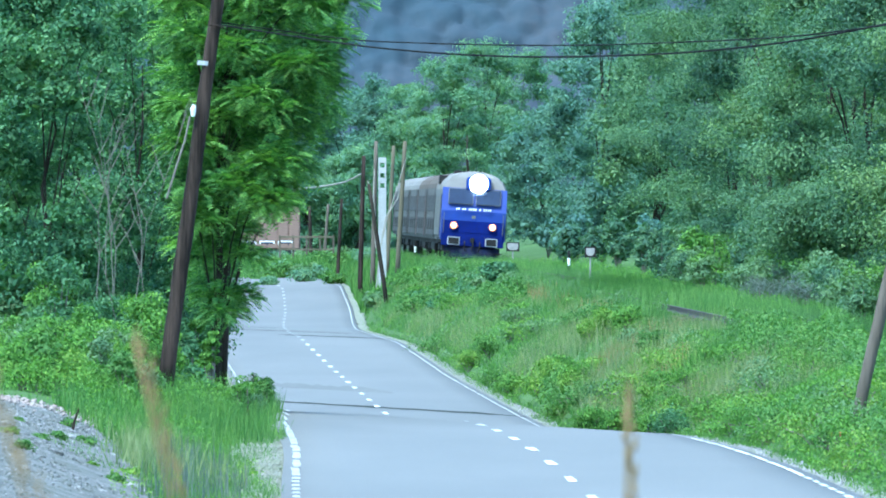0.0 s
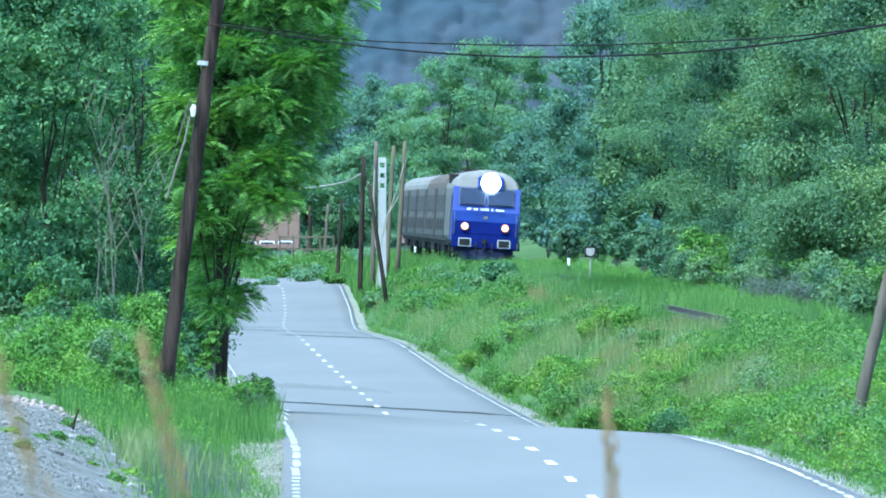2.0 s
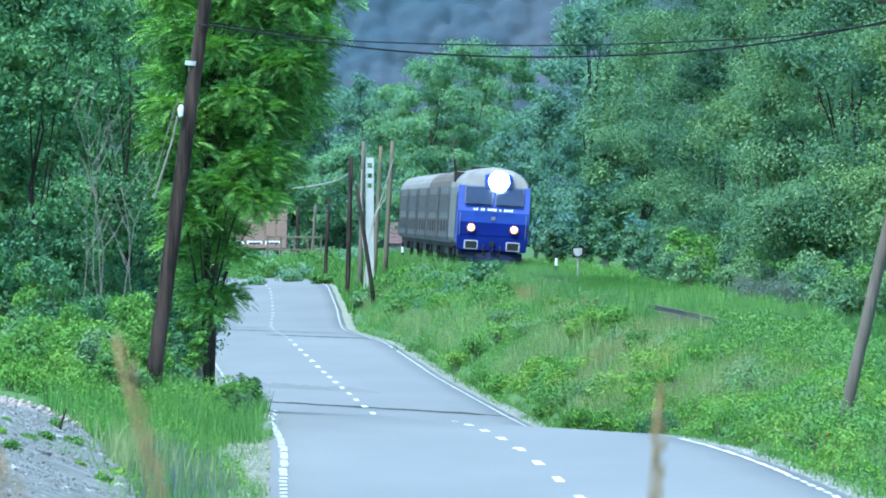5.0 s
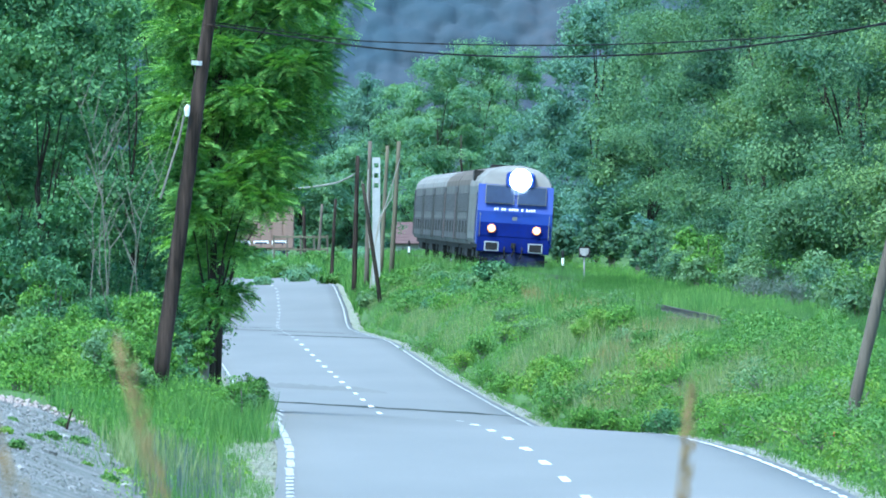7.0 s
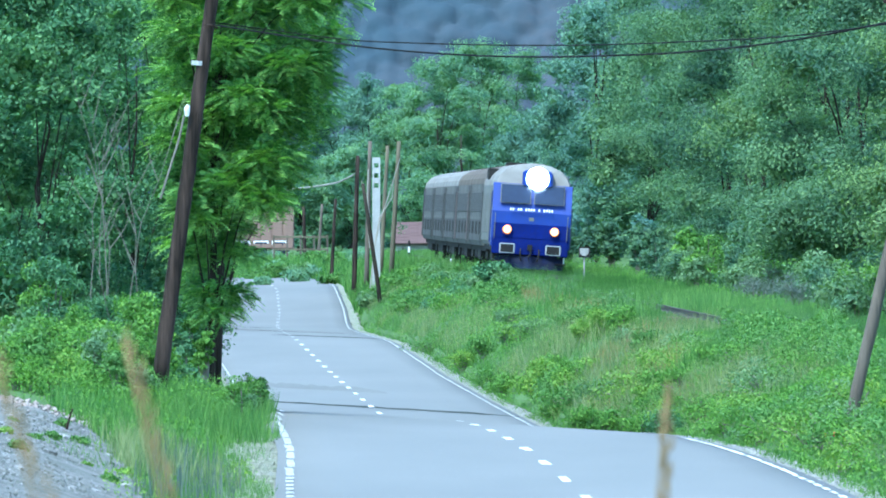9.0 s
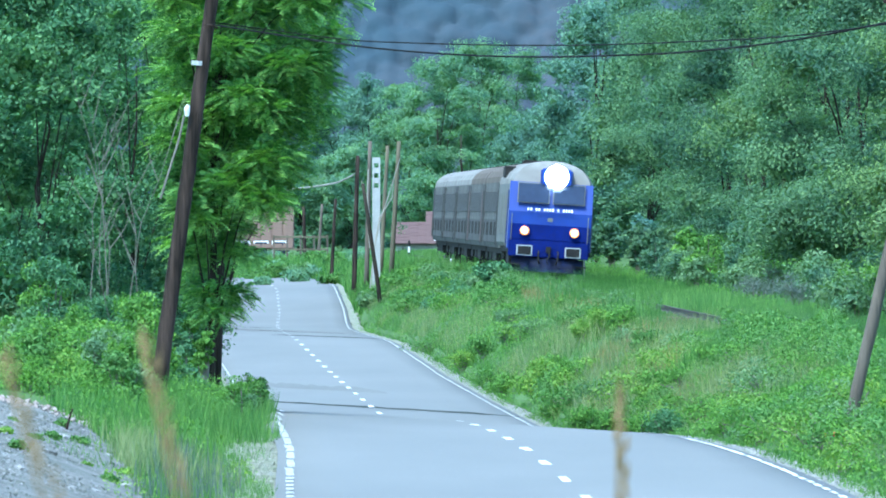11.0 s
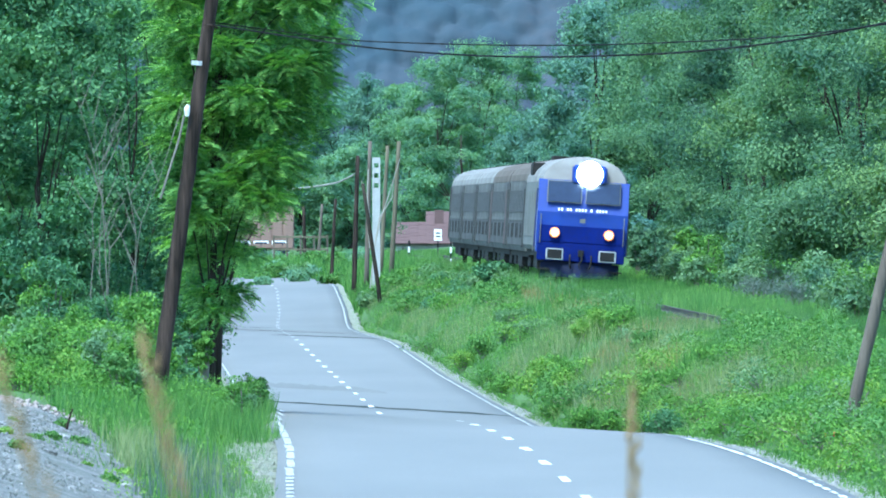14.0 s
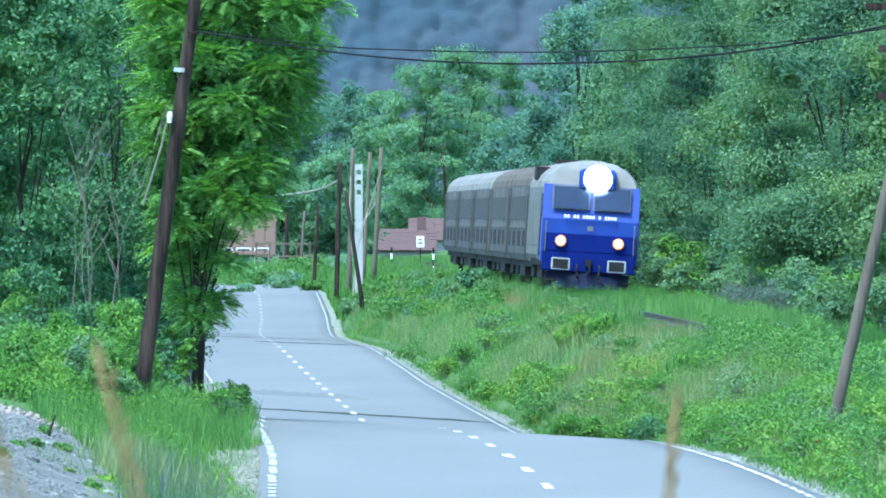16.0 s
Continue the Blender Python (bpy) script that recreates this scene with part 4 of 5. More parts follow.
# ---------------------------------------------------------------- railway boards


def board(c, d, top, w, h_, label, face=M_STONE, rim=M_DARK, post=M_STONE):
    x = across(c, d)
    z = float(ground_z(x, d))
    ob = thing("railway_sign", (x, d, z), label, "railway sign", "trackside signs")
    zt = EYE_Z - (top - 368) * d / FOCAL - z
    part("post", Build().tube([(0, 0.05, -0.1), (0, 0.05, zt - 0.05)], 0.034, 10), post, ob)
    r_ = part("panel", Build().box(-w / 2, w / 2, -0.03, 0.02, zt - h_, zt), rim, ob, "dark rimmed panel", bevel=0.01)
    part("face", Build().poly([(-w / 2 + 0.05, -0.036, zt - 0.05), (w / 2 - 0.05, -0.036, zt - 0.05), (w / 2 - 0.05, -0.036, zt - h_ * 0.6), (w / 2 - 0.14, -0.036, zt - h_ + 0.06),
                               (-w / 2 + 0.14, -0.036, zt - h_ + 0.06), (-w / 2 + 0.05, -0.036, zt - h_ * 0.6)], [(0, 1, 2, 3, 4, 5)]), face, r_, "pale face with a dark rim")
    return ob


board(1034, 506, 437, 0.42, 0.4, "small pale trackside board with a dark rim on a white post")
board(897, 622, 429, 0.6, 0.42, "small white trackside board with a dark rim on a white post")
sg = board(775, 735, 406, 0.42, 0.62, "white trackside sign on a dark post", post=M_DARK, rim=M_WHITE, face=M_WHITE)
zt_ = EYE_Z - (406 - 368) * 735 / FOCAL - sg.location.z
for n in range(2):
    part("lettering_bar", Build().box(-0.11, 0.11, -0.05, -0.04, zt_ - 0.24 - n * 0.18, zt_ - 0.17 - n * 0.18), M_DARK, sg)
for c, d in ((724, 700), (798, 690), (996, 540)):
    x = across(c, d)
    z = float(ground_z(x, d))
    ob = thing("marker_post", (x, d, z), "thin black and white banded marker post", "marker post", "trackside marker posts")
    for q in range(4):
        part("band", Build().tube([(0, 0, q * 0.3 - 0.02), (0, 0, q * 0.3 + 0.28)], 0.055, 8), M_DARK if q % 2 else M_WHITE, ob)

# ---------------------------------------------------------------- houses up the valley


def house(c, d, width, depth, eave, ridge, z, tile, label, chimney=False, tile_rows=14):
    x = across(c, d)
    ob = thing("house", (x, d, z), label, "house", "valley houses")
    w2 = width / 2
    part("wall", Build().extrude([(-w2, -3), (w2, -3), (w2, eave), (-w2, eave)], 0, depth), M_PLASTER, ob)
    rf = part("roof", Build().poly([(-w2 - 0.3, -0.4, eave - 0.1), (w2 + 0.3, -0.4, eave - 0.1), (w2 + 0.3, depth / 2, ridge), (-w2 - 0.3, depth / 2, ridge),
                                    (-w2 - 0.3, depth + 0.4, eave - 0.1), (w2 + 0.3, depth + 0.4, eave - 0.1)],
                                   [(0, 1, 2, 3), (3, 2, 5, 4), (0, 3, 4), (1, 5, 2)]), tile, ob, "tiled pitched roof")
    run, rise = depth / 2 + 0.4, ridge - eave + 0.1
    cols = int((width + 0.6) / 0.6)
    me = Build().box(-0.29, 0.29, -0.03, run / tile_rows * 1.1, 0.0, 0.05).mesh("roof_tile", tile)
    rngh = np.random.default_rng(int(c))
    for r in range(tile_rows):
        for q in range(cols):
            t = new("roof_tile", me)
            t.parent = rf
            f = r / tile_rows
            t.matrix_basis = pose(-w2 - 0.3 + (q + 0.5) * (width + 0.6) / cols, -0.4 + run * f, eave - 0.1 + rise * f + 0.03 + rngh.uniform(0, 0.03),
                                  math.degrees(math.atan2(rise, run)), 0, rngh.uniform(-1.5, 1.5))
    for q in range(3):
        xx = -w2 + (q + 0.5) * width / 3
        wn_ = part("window", Build().box(xx - 0.45, xx + 0.45, -0.06, 0.05, 0.1, 1.3), M_WHITE, ob, "white window frame")
        part("pane", Build().box(xx - 0.37, xx + 0.37, -0.075, -0.055, 0.18, 1.22), M_GLASS, wn_)
    if chimney:
        part("chimney", Build().box(0.8, 1.4, depth / 2 - 0.3, depth / 2 + 0.3, ridge - 0.5, ridge + 0.9), M_TILERED, ob, "brick chimney")
    return ob


house(462, 820, 3.3, 7, 0.9, 3.4, 0.0, M_TILE, "old house with a weathered orange tiled roof")
house(748, 905, 3.6, 7, 2.95, 4.25, -2.0, M_TILERED, "house with a dark red tiled roof", True)
house(816, 925, 4.2, 6, 3.6, 4.95, -2.0, M_TILERED, "house with a dark red tiled roof")
ob = thing("fence", (across(532, 760), 760, float(ground_z(across(532, 760), 760))), "pale wooden rail fence beyond the road", "fence")
for q in range(5):
    part("post", Build().box(-1.5 + q * 0.75 - 0.05, -1.5 + q * 0.75 + 0.05, -0.05, 0.05, -0.1, 1.55), M_GREYPOLE, ob)
for zz in (0.7, 1.4):
    part("rail", Build().box(-1.55, 1.55, -0.08, -0.05, zz, zz + 0.1), M_TANPOLE, ob)

# ---------------------------------------------------------------- shrubs, weeds and grass


def shrub(x, y, w_, h_, count, leaf, mat, label, seed, group="shrubs", slim=0.5):
    rng = np.random.default_rng(seed)
    z0 = float(ground_z(x, y))
    ob = thing("shrub", (x, y, z0), label, "shrub", group)
    n = 14
    u = unit(rng, n, 0.2)
    cen = u * np.array([w_ * 0.62, w_ * 0.62, h_ * 0.4]) * rng.uniform(0.4, 1, (n, 1)) + np.array([0, 0, h_ * 0.5])
    count, leaf = int(count * 0.68), leaf * 1.2
    pts, out = lump_points(rng, list(zip(cen, w_ * 0.36 * rng.uniform(0.6, 1.3, n))), count)
    pts[:, 2] = np.maximum(pts[:, 2], 0.02)
    v, f = leaves(rng, pts, leaf, slim, out=out)
    part("foliage", fast_mesh("foliage", v, f, [mat]), None, ob)
    b = Build()
    for c in cen[:8]:
        b.tube([(0, 0, -0.05), c * 0.5 + np.array([0, 0, 0.05]), c], [0.03, 0.02, 0.008], 5, False)
    part("stem", b, M_TWIG, ob)
    return ob


SH = "leafy green shrub in the roadside grass"
rng = np.random.default_rng(9)
# undergrowth on the near bank, left of the pole
for k in range(26):
    c, d = rng.uniform(-30, 290), rng.uniform(217, 236)
    shrub(across(c, d), d, rng.uniform(0.5, 0.8), rng.uniform(0.9, 2.1), 4200, 0.058, [L_BUSH, L_BROAD, L_GREYBUSH, L_BUSH][k % 4], SH, 1000 + k)
for k in range(12):
    c, d = rng.uniform(290, 345), rng.uniform(218, 232)
    shrub(across(c, d), d, rng.uniform(0.3, 0.45), rng.uniform(0.6, 1.0), 1500, 0.08, [L_BUSH, L_BROAD][k % 2], SH, 1100 + k)
for k in range(30):
    c, d = rng.uniform(-20, 230), rng.uniform(190, 212)
    shrub(across(c, d), d, rng.uniform(0.35, 0.65), rng.uniform(0.6, 1.2), 3600, 0.05, [L_BUSH, L_GRASS, L_BUSH, L_GREYBUSH, L_YELLOW][k % 5], SH, 1150 + k)
for k in range(28):
    d = rng.uniform(212, 250)
    x = float(road_x(d) - half_l(d)) - rng.uniform(0.15, 0.6)
    shrub(x, d, rng.uniform(0.2, 0.3), rng.uniform(0.5, 0.95), 1700, 0.045, [L_BUSH, L_GRASS, L_GREYBUSH][k % 3], "tall green weeds at the edge of the road", 2200 + k, slim=0.35)
for k in range(9):
    c, d = rng.uniform(305, 372), rng.uniform(226, 236)
    shrub(across(c, d), d, rng.uniform(0.2, 0.32), rng.uniform(0.8, 1.7), 1800, 0.058, [L_BROAD, L_BUSH][k % 2], SH, 1180 + k)
# dark bush before the line and weeds over the slope
shrub(across(866, 470), 470, 0.82, 1.2, 3200, 0.13, L_BROAD, "dark green rounded bush on the embankment", 1200)
for k in range(84):
    d = 165 * (430 / 165) ** rng.uniform()
    lo, hi = float(road_x(d) + half_r(d)) + 0.55, float(track_x(d)) - 2.2
    x = rng.uniform(lo, hi) if k > 26 else rng.uniform(lo, lo + 0.8)
    mat = [L_BUSH, L_GRASS, L_GREYBUSH, L_YELLOW, L_GRASS, L_YELLOW, L_BUSH][k % 7]
    shrub(x, d, rng.uniform(0.4, 1.0), rng.uniform(0.35, 0.75), 2000, 0.04 if d < 260 else 0.058, mat, SH, 1300 + k)
for k in range(40):
    d = rng.uniform(425, 605)
    lo, hi = float(road_x(d) + half_r(d)) + 1.35, float(track_x(d)) - 2.0
    shrub(rng.uniform(lo, hi), d, rng.uniform(0.5, 1.1), rng.uniform(0.35, 0.8), 1300, 0.085, [L_BUSH, L_GREYBUSH, L_GRASS, L_BROAD, L_GRASS][k % 5], SH, 1900 + k)
for k in range(12):
    d = rng.uniform(222, 246)
    shrub(across(rng.uniform(1030, 1230), d), d, rng.uniform(0.3, 0.6), rng.uniform(0.35, 0.8), 2200, 0.045, [L_BROAD, L_BUSH, L_BUSH][k % 3], "dark green bush at the foot of the embankment", 1470 + k)
for k in range(6):
    d = rng.uniform(168, 190)
    shrub(across(rng.uniform(1535, 1625), d), d, rng.uniform(0.3, 0.45), rng.uniform(0.45, 0.75), 1500, 0.045, [L_YELLOW, L_GRASS][k % 2], "yellow-green flowering shrub by the road", 1490 + k)
for k in range(14):
    d = rng.uniform(594, 611)
    shrub(across(rng.uniform(645, 715), d), d, rng.uniform(0.35, 0.6), rng.uniform(0.35, 0.7), 1200, 0.16, [L_BUSH, L_GREYBUSH, L_GRASS][k % 3], "leafy green shrub at the foot of the posts", 1450 + k)
# scrub at the foot of the forest
for k in range(40):
    d = rng.uniform(300, 520)
    x = float(track_x(d)) + rng.uniform(3.9, 6.0)
    shrub(x, d, rng.uniform(0.7, 1.1), rng.uniform(0.9, 2.4), 2300, 0.15, [L_FOREST, L_FOREST2, L_GREYBUSH, L_BUSH][k % 4], "scrubby green bush along the railway", 1500 + k)
for k in range(18):
    d = rng.uniform(540, 690)
    shrub(float(track_x(d)) + rng.uniform(3.6, 7.0), d, rng.uniform(0.8, 1.2), rng.uniform(1.2, 2.6), 1800, 0.18, [L_FOREST, L_FOREST3, L_FAR2][k % 3], "scrubby green bush along the railway", 1600 + k)
for k in range(22):
    d = rng.uniform(690, 780)
    shrub(across(rng.uniform(440, 660), d), d, rng.uniform(0.6, 1.2), rng.uniform(0.4, 0.9), 1500, 0.14, [L_FAR, L_GRASS, L_GREYBUSH][k % 3], "low bush beyond the bend of the road", 1700 + k)


def grass(name, x, y, height, width, mat, label, seed, lean=0.35, lift=-0.02):
    """Bent tapering blades standing on the ground, one island each."""
    rng = np.random.default_rng(seed)
    n = len(x)
    z = ground_z(x, y) + lift
    base = np.stack([x, y, z], -1)
    a = rng.uniform(0, math.tau, n)
    s = np.stack([np.cos(a), np.sin(a), np.zeros(n)], -1) * (width * rng.uniform(0.6, 1.4, n))[:, None]
    hgt = height * rng.uniform(0.5, 1.25, n)
    b = rng.uniform(0, math.tau, n)
    bend = np.stack([np.cos(b), np.sin(b), np.zeros(n)], -1) * (hgt * lean * rng.uniform(0.2, 1.2, n))[:, None]
    up = np.array([0, 0, 1.0]) * hgt[:, None]
    tip = base + up * (1 - 0.15 * lean) + bend
    v = np.stack([base - s * 1.2, base + s * 1.2, tip], 1).reshape(-1, 3)
    f = np.arange(3 * n).reshape(n, 3)
    return tagged(new(name, fast_mesh(name, v, f, [mat])), label, "grass", kind="stuff")


def scatter(seed, n, y0, y1, left, right, patch=None):
    """Places between two edges, each a function of y, thinned by a patchy noise."""
    rng = np.random.default_rng(seed)
    y = y0 * (y1 / y0) ** rng.uniform(0, 1, n)
    x = left(y) + (right(y) - left(y)) * rng.uniform(0, 1, n)
    if patch:
        keep = np.sin(x * 1.3 + seed) + np.sin(y * 0.21 + seed * 2) + np.sin(x * 0.7 - y * 0.09) > patch
        x, y = x[keep], y[keep]
    return x, y


def edge_r(y):
    return road_x(y) + half_r(y) + 0.25 + 0.12 * np.sin(y * 0.5)


def bed_l(y):
    return track_x(y) - 1.75


def veil(y):
    """How tall the growth beside the rails stands; low where the rails lie open."""
    return 1.0 - 0.62 * soft((y - 278) / 6) * soft((330 - y) / 6)


def patchy(x, y, s):
    return 0.5 + 0.25 * (np.sin(x * 1.7 + s) * np.sin(y * 0.13 + 2 * s) + np.sin(x * 3.1 - y * 0.21 + s))


def weeds(name, x, y, low, high, leaf, mat, label, seed, slim=0.5):
    """A low tangle of broad leaves that follows the ground."""
    rng = np.random.default_rng(seed)
    hgt = (low + (high - low) * np.clip(patchy(x, y, seed), 0, 1) ** 1.5) * rng.uniform(0, 1, len(x)) ** 0.6
    near = soft((track_x(y) - 1.5 - x) / 1.6) * 0.75 + 0.25
    v, f = leaves(rng, np.stack([x, y, ground_z(x, y) + hgt * np.where(veil(y) < 0.9, near, 1)], -1), leaf, slim)
    return tagged(new(name, fast_mesh(name, v, f, [mat])), label, "weeds", kind="stuff")


x, y = scatter(1, 50000, 150, 640, edge_r, bed_l)
tall = (0.2 + 0.1 * soft((x - edge_r(y)) / 1.2)) * np.where(x > track_x(y) - 3.2, 1.3 * veil(y) + 0.1, 1)
grass("grass", x, y, tall, 0.008, L_GRASS, "long green meadow grass on the embankment", 21)
x, y = scatter(2, 52000, 150, 640, lambda y: edge_r(y) + 0.5, bed_l, 0.1)
grass("grass", x, y, 0.46 * np.where(x > track_x(y) - 3.2, veil(y), 1), 0.006, L_DRYGRASS, "pale seeding grass on the embankment", 22)
x, y = scatter(3, 16000, 150, 300, lambda y: edge_r(y) + 1.2, lambda y: edge_r(y) + 5, 0.9)
grass("grass", x, y, 0.5, 0.012, L_YELLOW, "yellow-green weeds on the embankment", 23)
x, y = scatter(53, 9000, 225, 330, lambda y: edge_r(y) + 0.8, lambda y: edge_r(y) + 4.0, 1.1)
grass("grass", x, y, 0.5, 0.008, L_RUSTY, "pinkish dry grass heads on the embankment", 53)
x, y = scatter(54, 22000, 215, 340, lambda y: edge_r(y) + 0.5, lambda y: edge_r(y) + 4.2, 0.3)
grass("grass", x, y, 0.62, 0.007, L_DRYGRASS, "pale feathery seeding grass on the embankment", 54)
x, y = scatter(4, 5000, 280, 520, lambda y: track_x(y) - 2.6, lambda y: track_x(y) - 1.6, 0.8)
grass("grass", x, y, 0.6 * veil(y), 0.015, L_RUSTY, "reddish dry weeds beside the rails", 24)
x, y = scatter(5, 16000, 250, 640, lambda y: track_x(y) + 1.7, lambda y: track_x(y) + 4.5)
grass("grass", x, y, 0.42, 0.009, L_GRASS, "long green grass at the foot of the forest", 25)
x, y = scatter(12, 32000, 160, 660, lambda y: track_x(y) - 2.3, lambda y: track_x(y) - 1.62)
grass("grass", x, y, np.where(y < 300, 0.6, 0.9) * veil(y) * (0.45 + 0.75 * patchy(x, y * 1.7, 5)), 0.007, L_GRASS, "tall green grass along the rails", 32)
x, y = scatter(24, 18000, 250, 640, lambda y: track_x(y) + 1.8, lambda y: track_x(y) + 4.6)
weeds("weeds", x, y, 0.2, 0.75, 0.07, L_BUSH, "green weeds at the foot of the forest", 44)
x, y = scatter(23, 30000, 180, 276, lambda y: track_x(y) - 2.4, lambda y: track_x(y) - 1.62)
weeds("weeds", x, y, 0.7, 1.15, 0.085, L_GRASS, "tall green weeds along the rails", 43, 0.26)
x, y = scatter(13, 84000, 150, 560, edge_r, bed_l, -0.2)
weeds("weeds", x, y, 0.15, 0.7, 0.058, L_BUSH, "tangle of green broad-leaved weeds on the embankment", 33, 0.36)
x, y = scatter(14, 44000, 150, 520, lambda y: edge_r(y) + 0.2, bed_l, 0.4)
weeds("weeds", x, y, 0.12, 0.62, 0.057, L_GREYBUSH, "pale green nettles and weeds on the embankment", 34)
x, y = scatter(21, 70000, 150, 520, lambda y: edge_r(y) + 0.6, lambda y: track_x(y) - 1.7, 0.1)
weeds("weeds", x, y, 0.28, 0.68, 0.034, L_DRYGRASS, "cream seed heads above the embankment grass", 41, 0.4)
x, y = scatter(22, 24000, 160, 640, lambda y: track_x(y) - 2.4, lambda y: track_x(y) - 1.6)
keep = veil(y) > 0.9
weeds("weeds", x[keep], y[keep], 0.35, 1.0, 0.055, L_GREYBUSH, "tall green weeds beside the rails", 42)
x, y = scatter(15, 12000, 150, 330, lambda y: edge_r(y) + 0.8, bed_l, 0.8)
weeds("weeds", x, y, 0.1, 0.6, 0.05, L_YELLOW, "yellow-green flowering weeds on the embankment", 35, 0.28)


def edge_l(y):
    return road_x(y) - half_l(y) - 0.6 + 0.45 * soft((176 - y) / 9) + 0.15 * np.sin(y * 0.33) + 0.55 * soft((y - 182) / 12)


x, y = scatter(51, 26000, 225, 640, lambda y: track_x(y) - 0.6, lambda y: track_x(y) + 1.9)
grass("grass", x, y, 0.42 + 0.25 * patchy(x, y, 3), 0.011, L_GRASS, "green grass growing between the rails", 51, lift=0.12)
x, y = scatter(52, 14000, 266, 352, lambda y: track_x(y) - 2.5, lambda y: track_x(y) - 0.9)
grass("grass", x, y, 0.16, 0.01, L_GRASS, "short grass on the shoulder of the track", 52, lift=0.1)
for k in range(34):
    d = rng.uniform(262, 470)
    shrub(float(track_x(d)) + rng.uniform(2.7, 4.4), d, rng.uniform(0.6, 1.0), rng.uniform(0.8, 1.9), 2600, 0.09, [L_FOREST, L_FOREST3, L_GREYBUSH, L_FOREST2, L_BUSH][k % 5], "scrubby green bush along the railway", 1800 + k)


for k in range(7):
    d = rng.uniform(325, 400)
    shrub(float(track_x(d)) + rng.uniform(2.3, 3.2), d, rng.uniform(0.6, 0.9), rng.uniform(0.7, 1.4), 2200, 0.07, L_LAVENDER, "dull greyish dry brush along the railway", 1960 + k, slim=0.25)


def rubble_edge(y):
    return np.interp(y, [100, 149, 171, 178, 181], [-2.0, -3.2, -4.05, -4.9, -6.2])


x, y = scatter(6, 32000, 138, 260, lambda y: edge_l(y) - 2.4, edge_l)
keep = ~((x < rubble_edge(y) + 0.12 * np.sin(y * 1.3)) & (y < 180))
x, y = x[keep], y[keep]
grass("grass", x, y, 0.25 + 0.35 * soft((edge_l(y) - x) / 1.0) * soft((y - 160) / 40), 0.006, L_GRASS, "lush green grass on the near bank", 26)
x, y = scatter(7, 20000, 190, 260, lambda y: edge_l(y) - 5.5, edge_l)
grass("grass", x, y, 0.5, 0.007, L_GRASS, "tall lush grass on the near bank", 27)
x, y = scatter(8, 420, 146, 175, lambda y: edge_l(y) - 1.3, lambda y: edge_l(y) - 0.3)
grass("grass", x, y, 0.5, 0.010, L_LAVENDER, "grey-blue flowering weeds on the near bank", 28, 0.15)
x, y = scatter(9, 4000, 150, 205, lambda y: edge_l(y) - 1.7, lambda y: edge_l(y) - 0.4, 0.6)
grass("grass", x, y, 0.5, 0.008, L_DRYGRASS, "pale seeding grass on the near bank", 29)
x, y = scatter(10, 14000, 600, 800, lambda y: road_x(y) + HALF + 0.3, lambda y: track_x(y) - 1.8)
grass("grass", x, y, 0.6, 0.03, L_GRASS, "rough grass beyond the bend of the road", 30)
x, y = scatter(11, 12000, 722, 800, lambda y: -14 + 0 * y, lambda y: 2 + 0 * y)
grass("grass", x, y, 0.55, 0.03, L_GRASS, "rough grass beyond the bend of the road", 31)
x, y = scatter(16, 34000, 172, 235, lambda y: edge_l(y) - 5.0, lambda y: edge_l(y) - 0.5)
keep = ~((x < rubble_edge(y) + 0.12 * np.sin(y * 1.3)) & (y < 180))
weeds("weeds", x[keep], y[keep], 0.15, 1.0, 0.048, L_BUSH, "lush green weeds on the near bank", 36, 0.36)
x, y = scatter(17, 6000, 140, 215, lambda y: edge_l(y) - 1.6, edge_l, 0.2)
weeds("weeds", x, y, 0.05, 0.4, 0.036, L_YELLOW, "yellow-green weeds on the near bank", 37)

# rubble patch on the near bank
rng = np.random.default_rng(31)
ys = np.linspace(100, 182, 46)
v, f = [], []
for i, y in enumerate(ys):
    xr = float(rubble_edge(y)) + 0.12 * math.sin(y * 0.9)
    for q in range(7):
        x = xr - q * 0.7
        v.append((x, y, float(ground_z(x, y)) + 0.02 + rng.uniform(0, 0.05)))
n = 7
f = [(i * n + q, i * n + q + 1, (i + 1) * n + q + 1, (i + 1) * n + q) for i in range(len(ys) - 1) for q in range(n - 1)]
rub = tagged(new("rubble_patch", fast_mesh("rubble_patch", v, f, [M_RUBBLE], True)), "grey rubble and gravel dumped on the bank", "rubble", kind="structure")


def gravel(name, x, y, size, mat, label, seed, lift=0.05):
    """Many small eight-sided stones in one mesh."""
    rs = np.random.default_rng(seed)
    n = len(x)
    c = np.stack([x, y, ground_z(x, y) + lift], -1)
    r = size * rs.uniform(0.4, 1.5, n)
    ax = np.array([[1, 0, 0], [0, 1, 0], [-1, 0, 0], [0, -1, 0], [0, 0, 0.8], [0, 0, -0.8]], float)
    v = c[:, None, :] + (ax[None] + rs.normal(0, 0.22, (n, 6, 3))) * r[:, None, None]
    tri = np.array([[0, 1, 4], [1, 2, 4], [2, 3, 4], [3, 0, 4], [1, 0, 5], [0, 3, 5]])
    f = (np.arange(n)[:, None, None] * 6 + tri[None]).reshape(-1, 3)
    return tagged(new(name, fast_mesh(name, v.reshape(-1, 3), f, [mat])), label, "gravel", kind="stuff")


gy_ = rng.uniform(125, 181, 11000)
gx_ = rubble_edge(gy_) - rng.uniform(-0.05, 3.4, 11000)
gravel("gravel", gx_[:7500], gy_[:7500], 0.013, M_RUBBLE, "grey loose gravel on the bank", 71)
gravel("gravel", gx_[7500:10300], gy_[7500:10300], 0.013, M_STONE, "pale loose gravel on the bank", 72)
